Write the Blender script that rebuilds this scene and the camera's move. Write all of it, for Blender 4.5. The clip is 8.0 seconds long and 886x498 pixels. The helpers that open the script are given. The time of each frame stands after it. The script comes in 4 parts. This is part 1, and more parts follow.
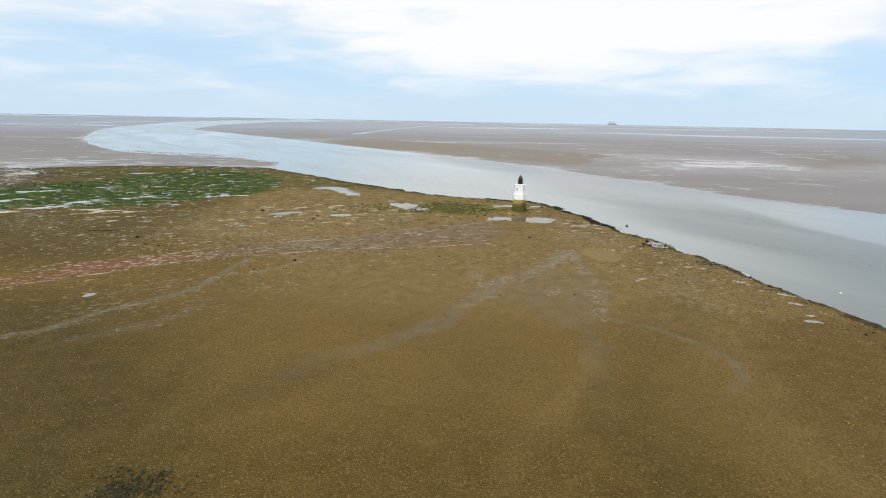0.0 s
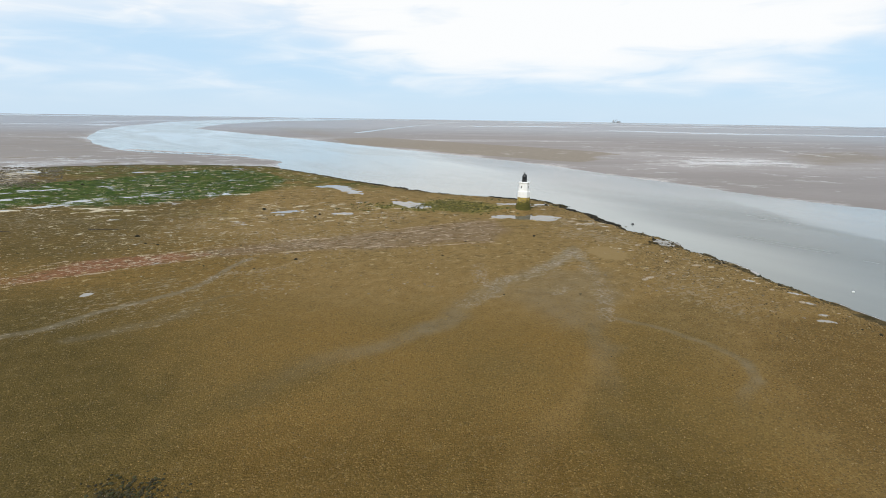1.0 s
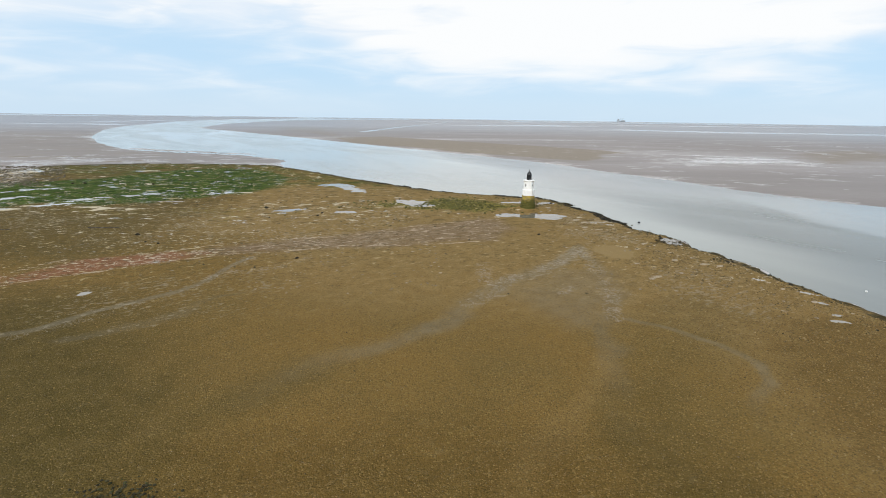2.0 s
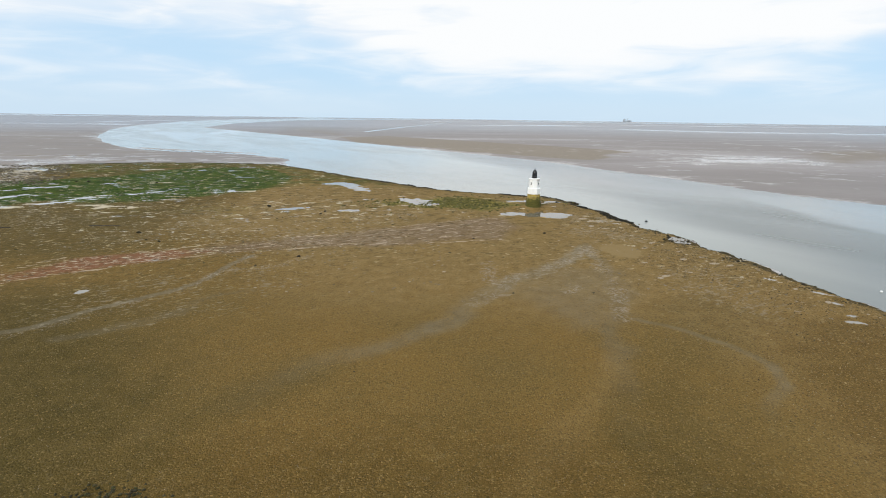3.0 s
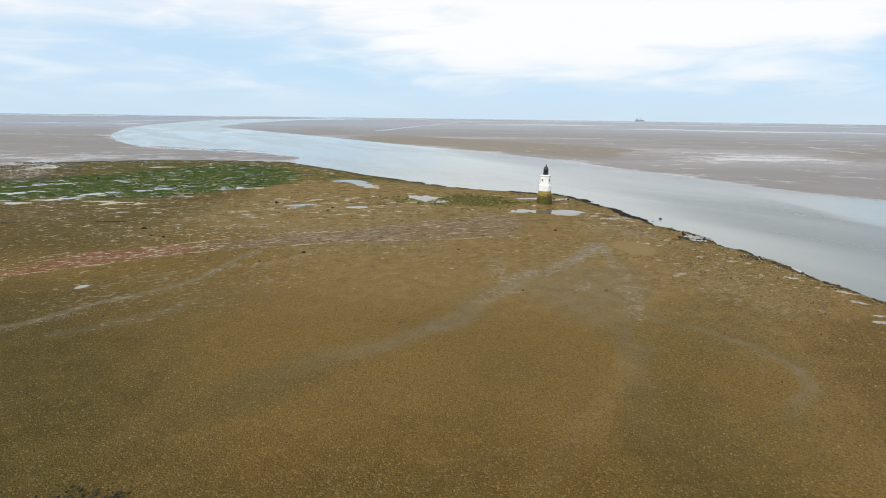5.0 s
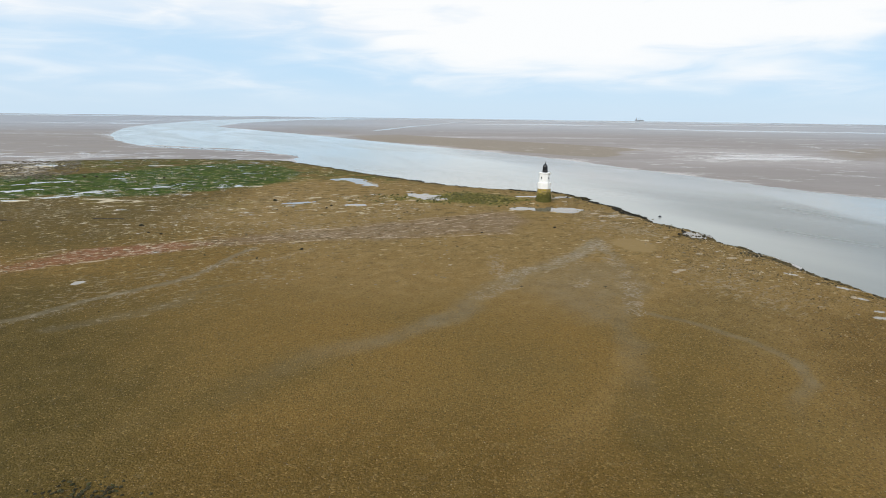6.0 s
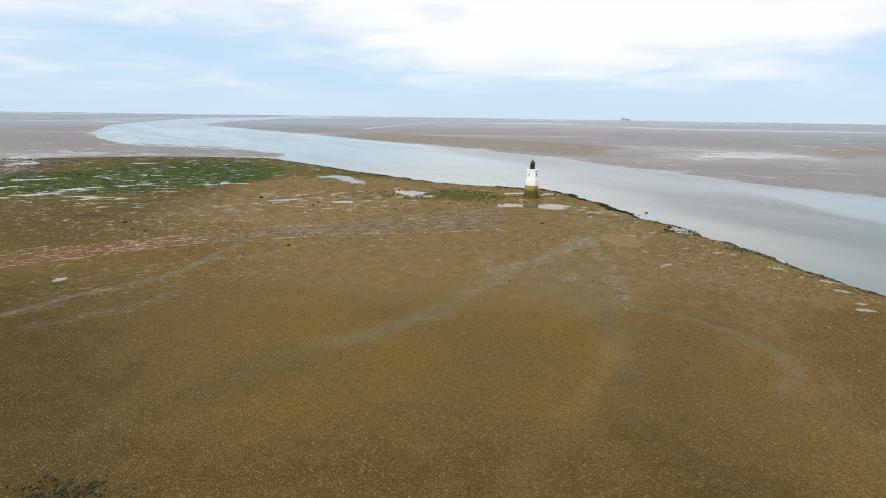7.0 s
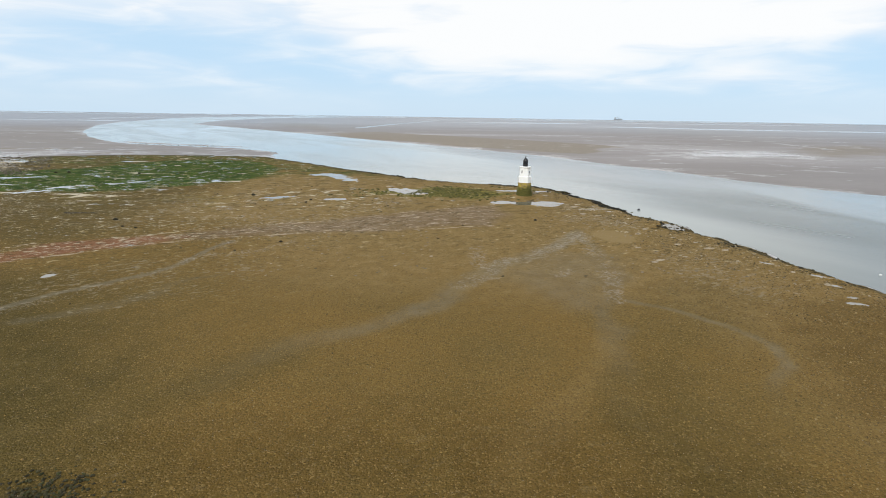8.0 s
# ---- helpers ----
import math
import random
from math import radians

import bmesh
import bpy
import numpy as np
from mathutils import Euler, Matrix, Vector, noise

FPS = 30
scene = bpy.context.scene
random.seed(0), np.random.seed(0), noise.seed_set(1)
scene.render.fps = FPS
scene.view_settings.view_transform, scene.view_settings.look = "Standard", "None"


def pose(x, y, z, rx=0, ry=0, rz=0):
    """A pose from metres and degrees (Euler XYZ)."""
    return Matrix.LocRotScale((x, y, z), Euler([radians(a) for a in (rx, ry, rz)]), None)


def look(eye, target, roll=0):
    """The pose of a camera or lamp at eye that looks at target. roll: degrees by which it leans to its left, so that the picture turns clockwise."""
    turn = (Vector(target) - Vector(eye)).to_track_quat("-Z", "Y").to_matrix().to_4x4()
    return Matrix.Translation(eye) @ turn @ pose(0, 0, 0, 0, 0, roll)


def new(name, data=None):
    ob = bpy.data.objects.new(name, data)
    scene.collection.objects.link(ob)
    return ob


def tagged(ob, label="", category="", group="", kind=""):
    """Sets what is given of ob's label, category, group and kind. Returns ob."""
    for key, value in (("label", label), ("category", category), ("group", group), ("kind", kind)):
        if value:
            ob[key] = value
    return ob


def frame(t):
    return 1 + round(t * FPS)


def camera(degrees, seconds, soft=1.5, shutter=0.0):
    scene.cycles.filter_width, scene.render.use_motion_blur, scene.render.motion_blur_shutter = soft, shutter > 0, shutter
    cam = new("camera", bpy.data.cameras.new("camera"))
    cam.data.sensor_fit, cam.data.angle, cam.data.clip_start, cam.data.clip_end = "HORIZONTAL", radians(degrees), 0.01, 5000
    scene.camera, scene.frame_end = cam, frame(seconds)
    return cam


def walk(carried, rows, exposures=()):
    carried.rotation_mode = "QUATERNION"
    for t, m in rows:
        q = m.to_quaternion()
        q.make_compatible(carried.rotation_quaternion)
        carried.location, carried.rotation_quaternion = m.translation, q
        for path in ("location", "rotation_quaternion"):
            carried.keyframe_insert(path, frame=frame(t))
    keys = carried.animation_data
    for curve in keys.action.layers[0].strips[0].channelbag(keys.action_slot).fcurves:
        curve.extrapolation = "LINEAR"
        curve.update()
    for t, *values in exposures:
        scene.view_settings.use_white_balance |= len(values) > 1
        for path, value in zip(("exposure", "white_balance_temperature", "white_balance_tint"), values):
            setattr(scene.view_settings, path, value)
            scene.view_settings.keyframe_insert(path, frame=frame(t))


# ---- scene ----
cam = camera(76.6, 8.0, soft=0.9)
PATH = [
    (0, (0.416, 0.806, 21.257), (0.432, 2.754, 20.804), 1.1),
    (0.5, (0.44, 1.484, 21.114), (0.449, 3.432, 20.658), 1.0),
    (1, (0.503, 2.161, 20.934), (0.506, 4.108, 20.476), 0.9),
    (1.5, (0.552, 2.812, 20.752), (0.547, 4.758, 20.292), 0.85),
    (3, (0.81, 4.751, 19.955), (0.78, 6.697, 19.495), 0.8),
    (3.5, (0.92, 5.432, 19.761), (0.874, 7.378, 19.301), 0.8),
    (4, (0.996, 5.959, 19.511), (0.937, 7.904, 19.051), 0.75),
    (4.5, (1.08, 6.319, 19.279), (1.011, 8.264, 18.818), 0.75),
    (6, (1.359, 6.823, 18.501), (1.291, 8.768, 18.04), 0.75),
    (6.5, (1.355, 6.846, 18.282), (1.312, 8.791, 17.818), 0.8),
    (7, (1.373, 6.866, 18.022), (1.348, 8.811, 17.558), 0.85),
    (7.5, (1.399, 6.911, 17.763), (1.387, 8.856, 17.298), 0.9),
    (8, (1.407, 6.919, 17.515), (1.406, 8.864, 17.05), 0.9),
]
walk(cam, [(t, look(eye, target, roll)) for t, eye, target, roll in PATH])

# ---- light ----
SUN_ELEV, SUN_AZ = 34.0, 208.0          # degrees; azimuth clockwise from +y
world = bpy.data.worlds.new("overcast_sky")
scene.world = world
world.use_nodes = True
WT = world.node_tree
WT.nodes.clear()


class Nodes:
    """Short hand for building node trees."""

    def __init__(self, tree):
        self.t = tree

    def add(self, kind, **props):
        n = self.t.nodes.new(kind)
        for k, v in props.items():
            setattr(n, k, v)
        return n

    def link(self, a, b):
        self.t.links.new(a, b)

    def put(self, sock, v):
        if hasattr(v, "links"):
            self.link(v, sock)
        elif isinstance(v, (tuple, list)) and len(v) == 3 and sock.type == "RGBA":
            sock.default_value = (*v, 1)
        else:
            sock.default_value = v

    def math(self, op, a, b=0.0, c=None, clamp=False):
        n = self.add("ShaderNodeMath", operation=op, use_clamp=clamp)
        self.put(n.inputs[0], a)
        self.put(n.inputs[1], b)
        if c is not None:
            self.put(n.inputs[2], c)
        return n.outputs[0]

    def mix(self, f, a, b, blend="MIX"):
        n = self.add("ShaderNodeMix", data_type="RGBA", blend_type=blend)
        self.put(n.inputs[0], f)
        self.put(n.inputs[6], a)
        self.put(n.inputs[7], b)
        return n.outputs[2]

    def step(self, v, lo, hi, a=0.0, b=1.0):
        n = self.add("ShaderNodeMapRange", interpolation_type="SMOOTHSTEP")
        for i, x in enumerate((v, lo, hi, a, b)):
            self.put(n.inputs[i], x)
        return n.outputs[0]

    def noise(self, vec, scale, detail=3.0, rough=0.55, distort=0.0):
        n = self.add("ShaderNodeTexNoise")
        self.put(n.inputs["Vector"], vec)
        n.inputs["Scale"].default_value = scale
        n.inputs["Detail"].default_value = detail
        n.inputs["Roughness"].default_value = rough
        n.inputs["Distortion"].default_value = distort
        return n.outputs[0]

    def cells(self, vec, scale, feature="F1"):
        n = self.add("ShaderNodeTexVoronoi", feature=feature)
        self.put(n.inputs["Vector"], vec)
        n.inputs["Scale"].default_value = scale
        return n

    def stretch(self, vec, sx, sy, sz, rz=0.0):
        """Scale a vector along axes turned by rz degrees."""
        n = self.add("ShaderNodeMapping", vector_type="TEXTURE")
        self.put(n.inputs[0], vec)
        n.inputs["Scale"].default_value = (1 / sx, 1 / sy, 1 / sz)
        n.inputs["Rotation"].default_value = (0, 0, radians(rz))
        return n.outputs[0]

    def attr(self, name):
        return self.add("ShaderNodeAttribute", attribute_name=name).outputs["Fac"]

    def bump(self, height, strength, distance, normal=None):
        n = self.add("ShaderNodeBump")
        self.put(n.inputs["Strength"], strength)
        n.inputs["Distance"].default_value = distance
        self.put(n.inputs["Height"], height)
        if normal is not None:
            self.link(normal, n.inputs["Normal"])
        return n.outputs[0]


def build_sky():
    n = Nodes(WT)
    sky = n.add("ShaderNodeTexSky", sky_type="NISHITA", sun_disc=False, sun_elevation=radians(SUN_ELEV), sun_rotation=radians(SUN_AZ))
    sky.air_density, sky.dust_density, sky.ozone_density = 1.0, 1.2, 1.5
    way = n.add("ShaderNodeTexCoord").outputs["Generated"]
    sep = n.add("ShaderNodeSeparateXYZ")
    n.link(way, sep.inputs[0])
    x, y, z = sep.outputs
    up = n.math("MAXIMUM", z, 0.0)
    flat = n.math("ADD", up, 0.10)
    deck = n.add("ShaderNodeCombineXYZ")
    n.link(n.math("DIVIDE", x, flat), deck.inputs[0])
    n.link(n.math("DIVIDE", y, flat), deck.inputs[1])
    # thin high cloud overhead
    big = n.noise(n.stretch(deck.outputs[0], 0.30, 0.40, 1, 12), 1.0, 5, 0.55, 0.5)
    fine = n.noise(n.stretch(deck.outputs[0], 0.9, 1.5, 1, 8), 1.0, 7, 0.6, 0.3)
    above = n.math("ADD", n.math("ADD", n.math("MULTIPLY", big, 0.56), n.math("MULTIPLY", fine, 0.44)), 0.18)
    # low sheets of stratus drawn out along the horizon, thickest ahead and to the west
    bearing = n.math("ARCTAN2", x, y)
    low = n.add("ShaderNodeCombineXYZ")
    n.link(bearing, low.inputs[0])
    n.link(n.math("SUBTRACT", up, n.math("MULTIPLY", bearing, 0.008)), low.inputs[1])
    sheet = n.noise(n.stretch(low.outputs[0], 2.6, 13.0, 1), 1.0, 5, 0.52, 0.7)
    wisp = n.noise(n.stretch(low.outputs[0], 6.5, 34.0, 1), 1.0, 4, 0.5, 0.6)
    banks = n.math("ADD", n.math("MULTIPLY", sheet, 0.66), n.math("MULTIPLY", wisp, 0.34))
    thick = n.math("MULTIPLY", n.step(bearing, -0.32, 0.10), n.step(bearing, 0.74, 0.38))
    thick = n.math("MULTIPLY", thick, n.step(up, 0.015, 0.12, 0.0, 0.30))
    roof = n.step(up, 0.09, 0.165, -0.03, 0.27)
    below = n.math("ADD", n.math("ADD", banks, thick), roof)
    cover = n.mix(n.step(up, 0.2, 0.36), below, above)
    cloud = n.math("MULTIPLY", n.step(cover, 0.37, 0.80), n.step(up, 0.012, 0.06, 0.15, 0.97))
    clear = n.mix(1.0, sky.outputs[0], (0.12, 0.12, 0.12), "MULTIPLY")
    haze = n.mix(n.step(up, 0.0, 0.075), (0.64, 0.81, 0.965), (0.555, 0.77, 0.98))
    clear = n.mix(0.92, clear, haze)
    lit = n.math("ADD", n.mix(n.step(up, 0.2, 0.36), wisp, fine), n.math("MULTIPLY", thick, 1.1))
    white = n.mix(n.step(lit, 0.40, 0.72), (0.80, 0.88, 0.97), (0.985, 0.995, 1.0))
    bg = n.add("ShaderNodeBackground")
    n.link(n.mix(cloud, clear, white), bg.inputs[0])
    bg.inputs[1].default_value = 1.0
    n.link(bg.outputs[0], n.add("ShaderNodeOutputWorld").inputs[0])


build_sky()
sun = new("sun", bpy.data.lights.new("sun", "SUN"))
sun.data.energy, sun.data.angle, sun.data.color = 2.3, radians(8), (1.0, 0.95, 0.87)
az, el = radians(SUN_AZ), radians(SUN_ELEV)
sun.matrix_world = look((math.sin(az) * math.cos(el) * 100, math.cos(az) * math.cos(el) * 100, math.sin(el) * 100), (0, 0, 0))


# ---- materials ----
def material(name):
    m = bpy.data.materials.new(name)
    m.use_nodes = True
    m.node_tree.nodes.clear()
    n = Nodes(m.node_tree)
    b = n.add("ShaderNodeBsdfPrincipled")
    n.link(b.outputs[0], n.add("ShaderNodeOutputMaterial").inputs[0])
    return m, n, b


def place(n):
    return n.add("ShaderNodeNewGeometry").outputs["Position"]


def obj_place(n):
    return n.add("ShaderNodeTexCoord").outputs["Object"]


def mat_ground():
    m, n, b = material("tidal_ground")
    p = place(n)
    scar, green, red, silt, fleck, wet, bank, dark, olive, mud_haze, tan, sandy, moss, lively, pink, russet, rill, strata, foam, band = [n.attr(a) for a in ("scar", "green", "red", "silt", "fleck", "wet", "bank", "weed", "olive", "mud_haze", "tan", "sandy", "moss", "lively", "pink", "russet", "rill", "strata", "foam", "band")]

    def ragged(mask, scale, amount, lo, hi, top=1.0):
        """A mask with an edge broken up by noise."""
        jag = n.math("MULTIPLY", n.math("SUBTRACT", n.noise(p, scale, 5, 0.62), 0.5), amount)
        return n.step(n.math("ADD", mask, jag), lo, hi, 0.0, top)

    sep = n.add("ShaderNodeSeparateXYZ")
    n.link(p, sep.inputs[0])
    outer = n.step(sep.outputs[1], 85.0, 125.0)

    def patches(sx, sy, turn, scale=1.0):
        """Lumps about a metre across on the upper scar, three or four on the flatter outer part."""
        fine_lumps = n.noise(n.stretch(p, sx, sy, 1, turn), scale, 6, 0.7, 0.3)
        broad_lumps = n.noise(n.stretch(p, 0.5 * sx, 0.42 * sy, 1, 0.4 * turn), scale, 5, 0.7, 0.4)
        return n.math("ADD", n.math("MULTIPLY", fine_lumps, n.math("SUBTRACT", 1.0, outer)), n.math("MULTIPLY", broad_lumps, outer))

    # stony scar: brown and olive weed over cobbles
    broad = n.noise(p, 0.06, 5, 0.6)
    mid = n.noise(p, 0.45, 5, 0.65)
    grit = n.noise(p, 4.6, 4, 0.78)
    peb = n.cells(p, 8.5)
    big = n.cells(p, 2.3)
    c = n.mix(n.step(broad, 0.30, 0.70), (0.208, 0.124, 0.034), (0.162, 0.107, 0.033))
    c = n.mix(n.step(mid, 0.30, 0.72, 0, 0.3), c, (0.205, 0.128, 0.038))
    c = n.mix(n.math("MULTIPLY", ragged(tan, 0.15, 0.5, 0.0, 1.0), 0.8), c, n.mix(n.step(mid, 0.35, 0.65), (0.240, 0.152, 0.055), (0.288, 0.192, 0.078)))
    c = n.mix(ragged(russet, 0.12, 0.6, 0.1, 1.0, 0.66), c, n.mix(n.step(mid, 0.35, 0.65), (0.098, 0.058, 0.014), (0.130, 0.080, 0.021)))
    c = n.mix(n.math("MULTIPLY", ragged(olive, 0.25, 0.5, 0.05, 0.95), 0.8), c, n.mix(n.step(mid, 0.35, 0.65), (0.062, 0.048, 0.013), (0.094, 0.069, 0.020)))
    c = n.mix(n.step(grit, 0.54, 0.72, 0, 0.48), c, (0.35, 0.24, 0.088))
    c = n.mix(n.step(grit, 0.48, 0.30, 0, 0.62), c, (0.042, 0.032, 0.010))
    tone = n.add("ShaderNodeSeparateColor")
    n.link(peb.outputs["Color"], tone.inputs[0])
    c = n.mix(n.step(tone.outputs[0], 0.85, 1.0, 0, 0.35), c, (0.34, 0.24, 0.10))
    c = n.mix(n.step(tone.outputs[1], 0.65, 1.0, 0, 0.42), c, (0.045, 0.035, 0.014))
    c = n.mix(n.step(big.outputs["Distance"], 0.06, 0.22, 0.15, 0), c, (0.05, 0.04, 0.016))
    c = n.mix(ragged(pink, 0.12, 1.0, 0.1, 1.1, 0.62), c, n.mix(n.step(mid, 0.35, 0.65), (0.160, 0.108, 0.070), (0.215, 0.152, 0.106)))
    # green weed, red weed, silt runnels, dark mussel beds
    gm = ragged(green, 0.16, 1.3, 0.2, 0.75, 0.95)
    leaf = n.mix(n.step(n.noise(p, 0.22, 6, 0.75), 0.40, 0.60), (0.012, 0.044, 0.003), (0.060, 0.098, 0.010))
    c = n.mix(gm, c, n.mix(n.step(n.noise(p, 0.7, 5, 0.7), 0.52, 0.62, 0.0, 0.7), leaf, (0.085, 0.075, 0.022)))
    c = n.mix(ragged(moss, 0.6, 1.6, 0.3, 0.9, 0.85), c, n.mix(n.step(n.noise(p, 1.2, 4, 0.7), 0.4, 0.6), (0.056, 0.056, 0.010), (0.235, 0.195, 0.045)))
    c = n.mix(ragged(red, 0.5, 1.0, 0.3, 0.95, 0.85), c, n.mix(n.step(grit, 0.4, 0.6), (0.175, 0.070, 0.033), (0.27, 0.128, 0.072)))
    sm = ragged(silt, 0.28, 0.45, 0.08, 0.85, 0.72)
    c = n.mix(sm, c, n.mix(n.step(mid, 0.35, 0.65), (0.124, 0.100, 0.060), (0.166, 0.136, 0.088)))
    c = n.mix(ragged(sandy, 0.8, 0.6, 0.15, 1.0, 0.85), c, (0.275, 0.190, 0.082))
    crumb = n.math("SUBTRACT", n.noise(n.stretch(p, 1.4, 2.4, 1, 30), 1.0, 4, 0.7), 0.5)
    flk = n.math("ADD", n.noise(n.stretch(p, 0.8, 1.4, 1, 37), 1.0, 6, 0.7, 0.3), n.math("MULTIPLY", crumb, 0.4))
    fm = n.math("MULTIPLY", n.step(n.math("ADD", n.math("MULTIPLY", fleck, 0.20), flk), 0.635, 0.68), n.step(fleck, 0.02, 0.25))
    c = n.mix(n.math("MULTIPLY", fm, 0.5), c, (0.30, 0.25, 0.175))
    # bare edges of the rock beds show as thin pale lines along the strike
    lines = n.noise(n.stretch(p, 0.25, 1.7, 1, 33), 1.0, 5, 0.65, 0.3)
    lined = n.math("MAXIMUM", n.math("MULTIPLY", n.step(red, 0.12, 0.6), 0.10), n.math("MULTIPLY", n.step(pink, 0.3, 1.0), 0.12))
    lined = n.math("MAXIMUM", lined, n.math("MULTIPLY", strata, 0.21))
    lm = n.math("MULTIPLY", n.step(n.math("ADD", n.math("ADD", lines, lined), n.math("MULTIPLY", crumb, 0.5)), 0.695, 0.725), n.step(lined, 0.02, 0.08))
    c = n.mix(n.math("MULTIPLY", lm, 0.85), c, (0.46, 0.36, 0.26))
    # crusts of dried froth in thin winding threads along the runnels
    thread = n.math("ABSOLUTE", n.math("SUBTRACT", n.noise(p, 0.9, 4, 0.6, 0.8), 0.5))
    worm = n.math("MULTIPLY", n.step(n.math("SUBTRACT", thread, n.math("MULTIPLY", foam, 0.034)), 0.008, -0.010), n.step(foam, 0.05, 0.4))
    c = n.mix(n.math("MULTIPLY", worm, 0.52), c, (0.36, 0.31, 0.25))
    # flecks of pale shell and dark weed at all sizes
    spot = patches(0.62, 0.9, 32)
    spot2 = patches(0.55, 0.75, 32, 1.3)
    c = n.mix(n.math("MULTIPLY", n.step(n.math("ADD", spot, n.math("MULTIPLY", crumb, 0.34)), 0.60, 0.635), n.math("MULTIPLY", lively, 0.75)), c, (0.46, 0.365, 0.205))
    c = n.mix(n.math("MULTIPLY", n.step(n.math("SUBTRACT", spot2, n.math("MULTIPLY", crumb, 0.35)), 0.535, 0.585), n.math("MULTIPLY", lively, 0.48)), c, (0.050, 0.042, 0.014))
    c = n.mix(ragged(dark, 1.4, 1.5, 0.4, 0.9, 0.85), c, n.mix(n.step(mid, 0.4, 0.6), (0.026, 0.024, 0.012), (0.062, 0.048, 0.022)))
    # sand and mud flats
    sheet = n.noise(n.stretch(p, 0.008, 0.03, 1, -8), 1.0, 6, 0.6, 0.3)
    fine = n.noise(p, 0.35, 6, 0.65)
    s = n.mix(n.step(sheet, 0.32, 0.68), (0.205, 0.172, 0.158), (0.282, 0.242, 0.228))
    s = n.mix(n.step(band, 0.15, -0.12, 0.0, 0.55), s, (0.165, 0.135, 0.115))
    s = n.mix(n.step(band, 0.02, 0.20, 0.0, 0.6), s, (0.34, 0.30, 0.285))
    s = n.mix(n.step(fine, 0.4, 0.7, 0, 0.4), s, (0.185, 0.155, 0.13))
    s = n.mix(ragged(bank, 0.06, 0.5, 0.25, 0.75, 0.95), s, n.mix(n.step(fine, 0.35, 0.65), (0.150, 0.106, 0.062), (0.205, 0.152, 0.092)))
    # far mud turns blue-grey, distance haze painted into its colour
    s = n.mix(n.math("MULTIPLY", mud_haze, 0.96), s, n.mix(n.step(sheet, 0.35, 0.65), (0.155, 0.162, 0.190), (0.215, 0.215, 0.232)))
    scar_f = ragged(scar, 0.5, 0.7, 0.35, 0.65)
    flat_f = n.math("SUBTRACT", 1.0, scar_f)
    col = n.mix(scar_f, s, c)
    # standing water and dry pale silt in the hollows, drawn out along the strike of the rock
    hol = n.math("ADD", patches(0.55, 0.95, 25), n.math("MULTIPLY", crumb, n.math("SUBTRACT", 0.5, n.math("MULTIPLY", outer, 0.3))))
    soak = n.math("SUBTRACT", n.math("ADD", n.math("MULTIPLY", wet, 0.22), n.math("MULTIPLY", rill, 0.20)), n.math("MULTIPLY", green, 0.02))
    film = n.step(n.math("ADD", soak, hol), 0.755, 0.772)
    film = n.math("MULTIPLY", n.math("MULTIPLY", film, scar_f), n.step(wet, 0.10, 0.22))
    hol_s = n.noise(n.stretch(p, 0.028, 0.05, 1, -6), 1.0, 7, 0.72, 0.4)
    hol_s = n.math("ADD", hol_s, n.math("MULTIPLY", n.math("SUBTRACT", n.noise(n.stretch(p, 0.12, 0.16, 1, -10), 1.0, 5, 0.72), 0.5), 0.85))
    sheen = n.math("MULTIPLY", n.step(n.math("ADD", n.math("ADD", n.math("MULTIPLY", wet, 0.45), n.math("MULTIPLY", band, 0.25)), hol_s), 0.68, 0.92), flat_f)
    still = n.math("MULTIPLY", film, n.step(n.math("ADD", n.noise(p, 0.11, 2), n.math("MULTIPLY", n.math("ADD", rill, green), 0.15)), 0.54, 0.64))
    # wet film and sheen get a pale base colour, painting in reflected sky
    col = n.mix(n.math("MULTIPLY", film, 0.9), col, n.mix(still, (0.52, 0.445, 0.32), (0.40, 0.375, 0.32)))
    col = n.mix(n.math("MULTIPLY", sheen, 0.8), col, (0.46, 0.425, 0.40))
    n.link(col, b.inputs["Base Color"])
    rough = n.math("ADD", n.math("MULTIPLY", scar_f, 0.8), n.math("MULTIPLY", flat_f, 0.52))
    rough = n.math("SUBTRACT", rough, n.math("MULTIPLY", n.math("MULTIPLY", mud_haze, flat_f), 0.16))
    rough = n.math("SUBTRACT", rough, n.math("MULTIPLY", sheen, 0.30), clamp=True)
    rough = n.math("MULTIPLY", rough, n.math("SUBTRACT", 1.0, n.math("MULTIPLY", still, 0.86)))
    n.link(n.math("MAXIMUM", rough, 0.05), b.inputs["Roughness"])
    # wet silt and water shine, weed does not
    shine = n.math("ADD", n.math("ADD", n.math("MULTIPLY", flat_f, 0.45), n.math("MULTIPLY", still, 0.2)), n.math("MULTIPLY", scar_f, 0.06))
    n.link(n.math("ADD", shine, n.math("MULTIPLY", sm, 0.1)), b.inputs["Specular IOR Level"])
    b.inputs["IOR"].default_value = 1.4
    dry = n.math("MULTIPLY", n.math("MULTIPLY", n.math("SUBTRACT", 1.0, film), scar_f), n.math("SUBTRACT", 1.0, n.math("MULTIPLY", sm, 0.75)))
    h = n.math("ADD", n.math("MULTIPLY", peb.outputs["Distance"], -0.8), n.math("ADD", n.math("MULTIPLY", grit, 0.9), n.math("MULTIPLY", mid, 1.0)))
    n.link(n.bump(h, dry, 0.115), b.inputs["Normal"])
    return m


